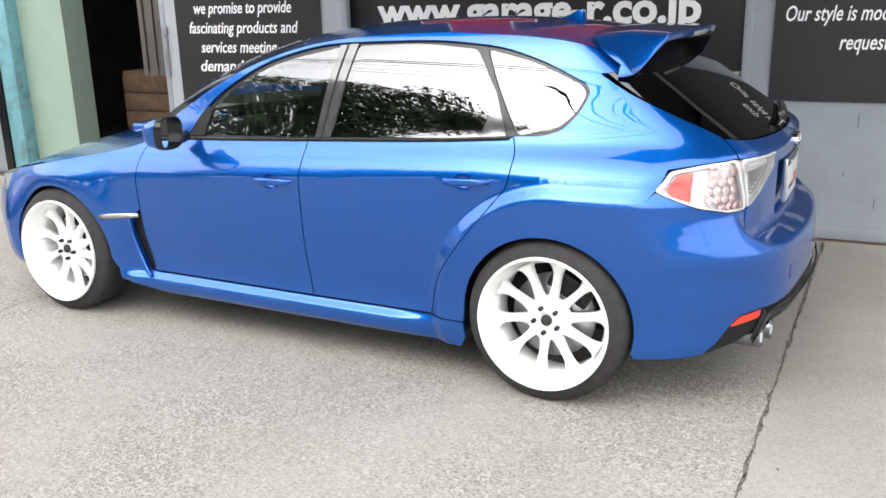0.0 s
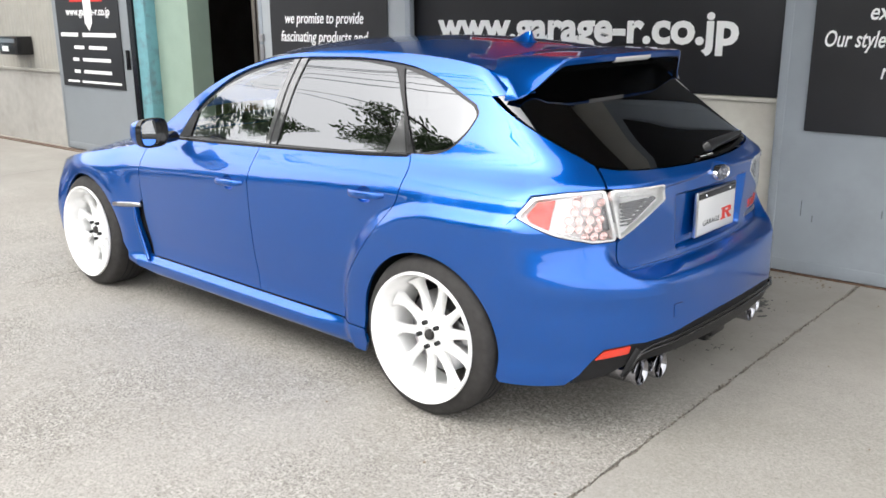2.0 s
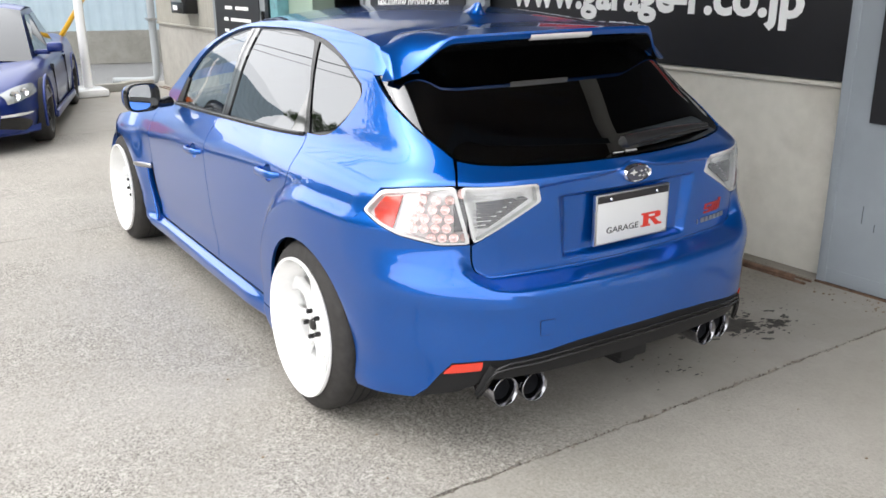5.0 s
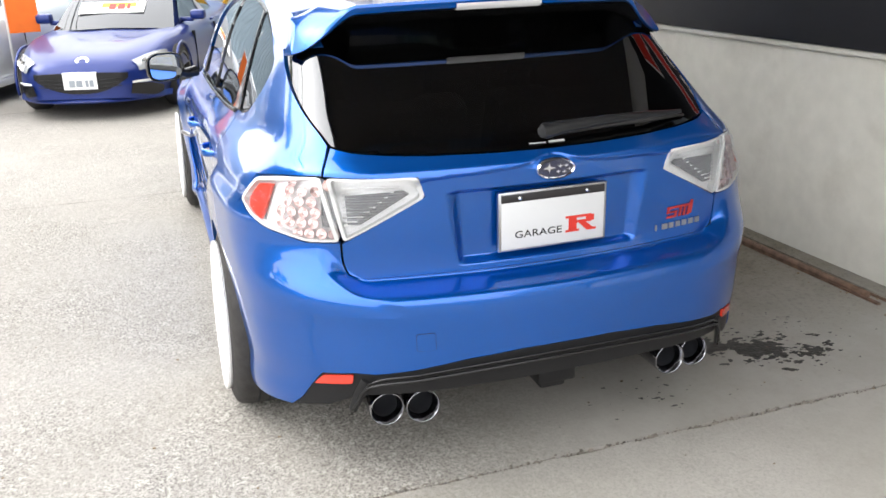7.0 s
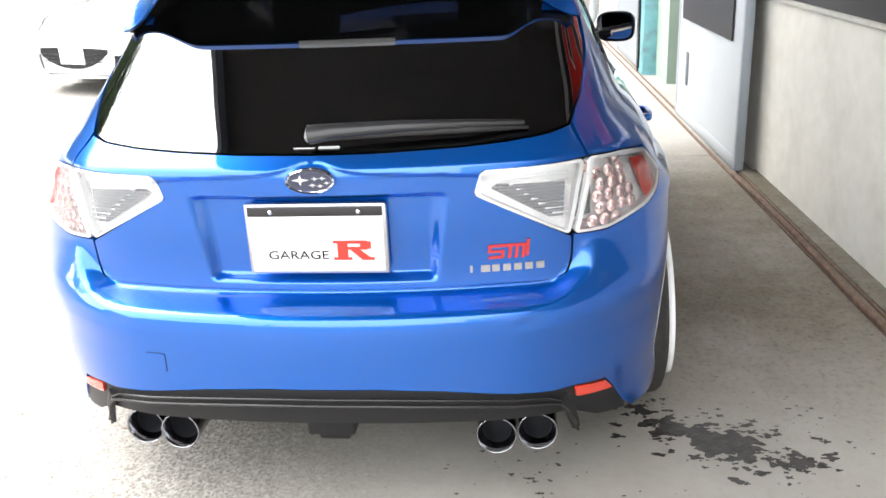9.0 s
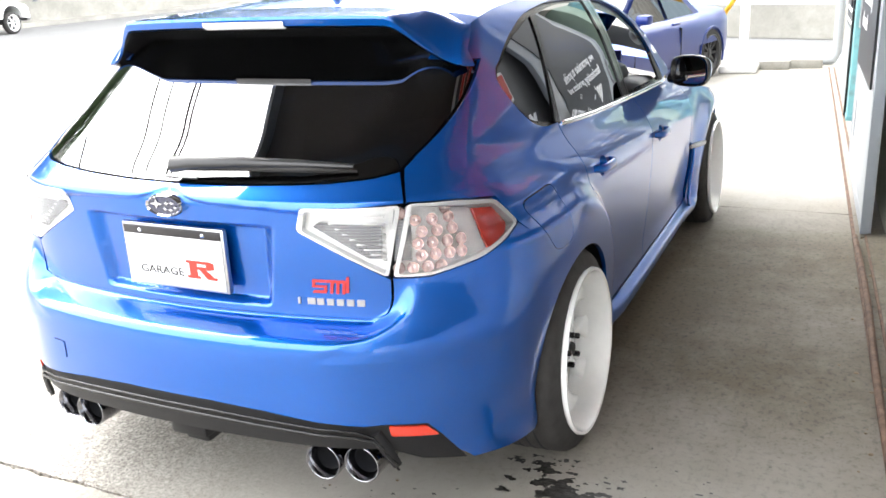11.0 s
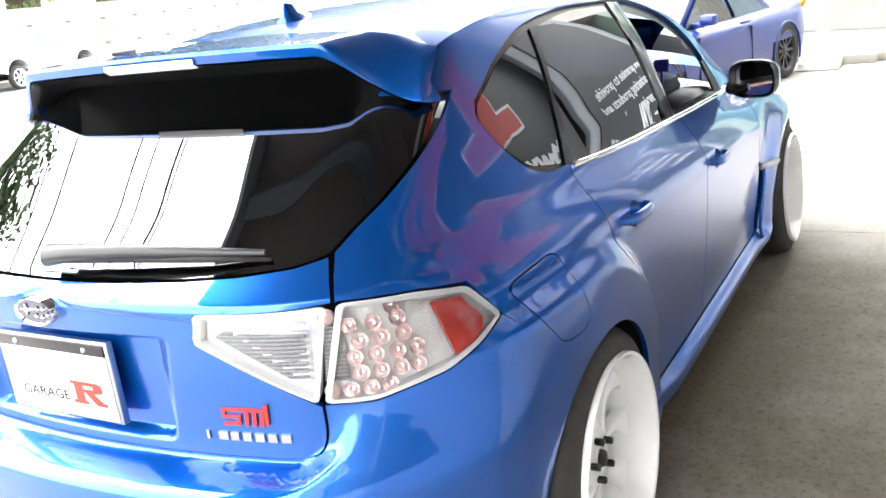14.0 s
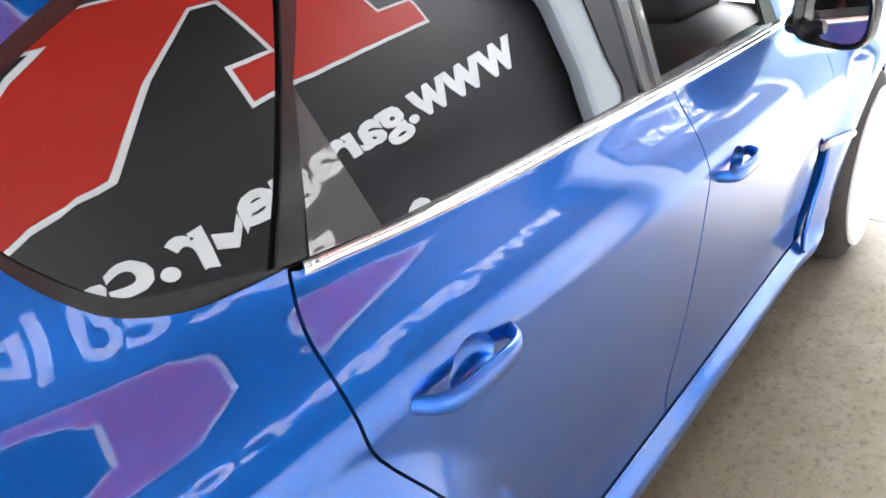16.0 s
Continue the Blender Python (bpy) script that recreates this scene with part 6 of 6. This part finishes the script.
        lathe(bm, [(0, .0), (.03, .004), (.04, .02)], 16, Matrix.Translation(on_shell(xf - .30, 3.5, .012)) @ m.to_3x3().to_4x4() @ pose(0, 0, 0, 0, 70, 0) @ pose(0, 0, 0, -s * 30, 0, 0))
        part("lamp_projector", bm, CHROME, lamp)
        patch("side_intake", SATIN, .35, 1.75, xf - .05, xf - .36, c, "black bumper opening")
        patch("fog_lamp", LAMP_RIM, 1.85, 2.15, xf - .05, xf - .36, c, d=.016)
        # sill and door seams
        bm = bmesh.new()
        box(bm, -wb / 2 + .4, wb / 2 - .4, s * (hw - .03), s * (hw + .02), .17, .25, bevel=.02, m=m)
        part("sill", bm, paint, c, smooth=40)
        for xx in (.72, -.42):
            bm = bmesh.new()
            box(bm, xx - .004, xx + .004, s * hw * .96, s * (hw + .003), .28, zb - .05, m=m)
            part("door_seam", bm, PAINT_IN, body)
        bm = bmesh.new()
        box(bm, -.34, -.16, s * (hw - .01), s * (hw + .025), .76, .79, bevel=.01, m=m)
        part("door_handle", bm, paint, body, smooth=40)
    # nose: grille, plate, badge, lip
    bm = bmesh.new()
    mouth = [(y, .27 + .15 * abs(y / .46)**2.4, .475 - .01 * (y / .46)**2) for y in np.linspace(-.46, .46, 23)]
    front, back = [], []
    for dx, store in ((.010, front), (-.25, back)):
        for y, zl, zh in mouth:
            x_ = back_at(y) + dx
            store.append((bm.verts.new(m @ Vector((x_, y, zl))), bm.verts.new(m @ Vector((x_, y, zh)))))
    for (a0, a1), (b0, b1), (c0, c1), (d0, d1) in zip(front, front[1:], back, back[1:]):
        for q in ((a0, b0, b1, a1), (a0, c0, d0, b0), (a1, b1, d1, c1)):
            bm.faces.new(q)
    grille = part("grille", bm, SATIN, c, "black grille opening", smooth=40)
    for zz in (.33, .365, .40):
        bm = bmesh.new()
        tube(bm, [m @ Vector((back_at(y) + .013, y, zz + .02 * (y / .46)**2)) for y in np.linspace(-.40, .40, 13)], .005, 6)
        part("grille_bar", bm, BLACK, grille)
    bm = bmesh.new()
    box(bm, xf - .02, xf + .020, -.165, .165, .315, .48, bevel=.004, m=m)
    pl = part("number_plate", bm, LETTER, c, "white plate with plain bars")
    bm = bmesh.new()
    for a, b in ((-.11, -.05), (-.04, .02), (.05, .08), (.09, .13)):
        box(bm, xf + .019, xf + .022, a, b, .34, .405, m=m)
    part("plate_bars", bm, GREY, pl)
    bm = bmesh.new()
    lathe(bm, [(.03, 0), (.05, .008), (.056, 0)], 24, m @ pose(xf - (.13 if sleek else .02), 0, hood - .145, 0, 48, 0) @ Matrix.Diagonal((.9, 1.25, 1, 1)))
    part("nose_badge", bm, CHROME, c, "plain chrome oval")
    bm = bmesh.new()
    sheet(bm, lambda y, k: m @ Vector((xf - .03 - .55 * (y / hw)**2 * abs(y / hw) + (.0, .05, .04)[k], y, (.235, .19, .175)[k])), list(np.linspace(-hw * .92, hw * .92, 25)), range(3))
    part("front_lip", bm, paint, c, smooth=40)
    bm = bmesh.new()
    box(bm, xr + .4, xf - .4, -hw * .8, hw * .8, .2, .4, m=m)
    part("underbody", bm, PAINT_IN, c)
    if writing:
        bm = bmesh.new()
        sc = m @ pose(.645, 0, hood + .272, 0, 32.5, 0)
        box(bm, -.10, .10, -.42, .30, -.002, .002, m=sc)
        card = part("price_card", bm, LETTER, c, "white and yellow price card on the windscreen")
        bm = bmesh.new()
        box(bm, -.08, .0, -.18, .20, .002, .004, m=sc)
        part("card_panel", bm, material("card_yellow", (.75, .6, .05), .6), card)
        bm = bmesh.new()
        for a, b in ((-.10, -.02), (.0, .08), (.10, .14)):
            box(bm, -.06, .04, a, b, .004, .006, m=sc)
        part("card_bars", bm, SIGNRED, card)
    return c


COUPE = material("deep_blue_paint", (0.004, 0.020, 0.15), 0.34, 0.25, 0.4, spread=0.04, scale=500)
SILVER = material("pearl_white_paint", (0.66, 0.67, 0.68), 0.3, 0.3, 1.0, spread=0.02, scale=300)
BLACKRIM = material("black_rim_paint", (0.03, 0.03, 0.033), 0.3, 0.4)
LENSLAMP = material("headlamp_clear", (.36, .38, .40), .18, .5, coat=1, bump=.5, bump_scale=60)
HEAD = -16.0
f_, l_ = Vector((math.cos(radians(HEAD)), math.sin(radians(HEAD)))), Vector((-math.sin(radians(HEAD)), math.cos(radians(HEAD))))
p = Vector((-6.42, -.75)) - l_ * .72 - f_ * 1.25
parked_car("deep blue two-door coupe with a price card, parked nose out", COUPE, pose(p.x, p.y, 0, 0, 0, HEAD) @ Matrix.Scale(.94, 4), 4.35, 1.68, 1.31, .72, 2.66, BLACKRIM, True, True)
HEAD = -20.0
f_, l_ = Vector((math.cos(radians(HEAD)), math.sin(radians(HEAD)))), Vector((-math.sin(radians(HEAD)), math.cos(radians(HEAD))))
p = Vector((-6.40, -2.98)) - l_ * .80 - f_ * 1.33
parked_car("pearl white lowered saloon with chrome wheels, parked beside the coupe", SILVER, pose(p.x, p.y, 0, 0, 0, HEAD), 4.6, 1.78, 1.38, .86, 2.66, CHROME, False, False)
flag = tagged(new("orange_banner"), "plain orange banner on a thin white pole", "banner")
bm = bmesh.new()
tube(bm, [(-7.55, -2.40, 0), (-7.55, -2.40, 2.0)], .016, 8)
part("banner_pole", bm, WHITE, flag)
bm = bmesh.new()
sheet(bm, lambda u, v: (-7.55 + .02 * math.sin(8 * u + 2 * v), -2.385 + u, v), list(np.linspace(0, .30, 8)), list(np.linspace(.70, 1.30, 7)))
sheet(bm, lambda u, v: (-7.546 + .02 * math.sin(8 * u + 2 * v), -2.385 + u, v), list(np.linspace(0, .30, 8)), list(np.linspace(.70, 1.30, 7)))
part("banner_cloth", bm, material("orange_cloth", (.80, .16, .02), .8, spread=.06, scale=9), flag, smooth=True, recalc=False)
bm = bmesh.new()
tube(bm, [(-7.55, -2.40, 1.32), (-7.55, -2.07, 1.32)], .01, 8)
part("banner_rod", bm, WHITE, flag)

# ---- a pick-up on the road ----


def pickup(label, m):
    """A white pick-up; local x points forwards from the middle between the axles."""
    c = tagged(new("pickup_truck"), label, "pick-up truck")
    wb, hw, r = 2.95, .86, .37
    for a in (wb / 2, -wb / 2):
        for sd in (-1, 1):
            simple_wheel(c, m @ pose(a, sd * (hw - .02), r, -90 * sd, 0, 0), r, LAMP_RIM, 6)

    def sided(name, outline, holes, mat_):
        """A body side with round wheel openings, and the top between the two sides."""
        bm = bmesh.new()
        for sd in (-1, 1):
            loop, edges = [], []
            for o in [outline, *holes]:
                n0 = len(loop)
                loop += o
                edges += [(n0 + i, n0 + (i + 1) % len(o)) for i in range(len(o))]
            v2, _, f2, *_ = delaunay_2d_cdt([Vector(q) for q in loop], edges, [], 0, 1e-6)
            mids = np.array([np.mean([v2[i] for i in f], 0) for f in f2])
            ok = inside(outline, mids)
            for h in holes:
                ok &= ~inside(h, mids)
            vs = [bm.verts.new(m @ Vector((q[0], sd * (hw - .10 * max(0, q[1] - 1.1)), q[1]))) for q in v2]
            for f, k in zip(f2, ok):
                if k:
                    bm.faces.new([vs[i] for i in f])
        for (x0, z0), (x1, z1) in zip(outline, outline[1:] + outline[:1]):
            w0, w1 = hw - .10 * max(0, z0 - 1.1), hw - .10 * max(0, z1 - 1.1)
            bm.faces.new([bm.verts.new(m @ Vector(q)) for q in ((x0, -w0, z0), (x1, -w1, z1), (x1, w1, z1), (x0, w0, z0))])
        return part(name, bm, mat_, c, smooth=40)

    opening = [[(a + .46 * math.cos(t), .50 + .42 * math.sin(t)) for t in np.linspace(0, math.pi, 16)] for a in (-wb / 2, wb / 2)]
    low = [(-2.35, .62), (-2.35, 1.12), (-2.30, 1.16), (-.62, 1.16), (.62, 1.12), (1.55, 1.06), (2.15, .94), (2.25, .80), (2.25, .52)]
    edge = list(low)
    for o in opening[::-1]:
        edge += [(x, z + .02) for x, z in o]
    sided("body", edge, [], TRUCKWHITE)
    cab = [(-.62, 1.165), (-.52, 1.62), (-.40, 1.70), (.25, 1.70), (.40, 1.66), (.95, 1.125)]
    sided("cab", cab, [], TRUCKWHITE)
    for sd in (-1, 1):
        bm = bmesh.new()
        pts = [(-.45, 1.20), (-.42, 1.58), (.20, 1.60), (.70, 1.20)]
        bm.faces.new([bm.verts.new(m @ Vector((x, sd * (hw - .10 * (z - 1.1) + .006), z))) for x, z in pts])
        part("side_window", bm, TINT, c)
        bm = bmesh.new()
        box(bm, -2.37, -2.33, sd * (hw - .16), sd * (hw - .02), .72, 1.0, bevel=.01, m=m)
        part("tail_lamp", bm, RED, c, smooth=30)
    bm = bmesh.new()
    box(bm, -2.48, -2.34, -hw * .9, hw * .9, .46, .58, bevel=.03, m=m)
    part("rear_bumper", bm, STEEL, c, smooth=30)
    bm = bmesh.new()
    box(bm, 2.15, 2.34, -hw * .97, hw * .97, .40, .62, bevel=.05, m=m)
    part("front_bumper", bm, STEEL, c, smooth=30)
    bm = bmesh.new()
    for sd in (-1, 1):
        box(bm, -2.3, 2.2, sd * .38 - .05, sd * .38 + .05, .34, .56, m=m)
        box(bm, -.9, .85, sd * (hw - .12), sd * (hw - .02), .36, .46, bevel=.02, m=m)
    box(bm, -1.9, 2.0, -.72, .72, .46, .60, m=m)
    for a in (wb / 2, -wb / 2):
        box(bm, a - .05, a + .05, -.7, .7, r - .05, r + .05, m=m)
    part("chassis", bm, BLACK, c, "dark chassis and side step", smooth=30)


TRUCKWHITE = material("white_truck_paint", (0.74, 0.74, 0.73), 0.35, coat=0.6, spread=0.02, scale=6)
pickup("white pick-up truck with steel bumpers on the road", R0 @ pose(1.43, 2.0, -.03, 0, 0, 180))
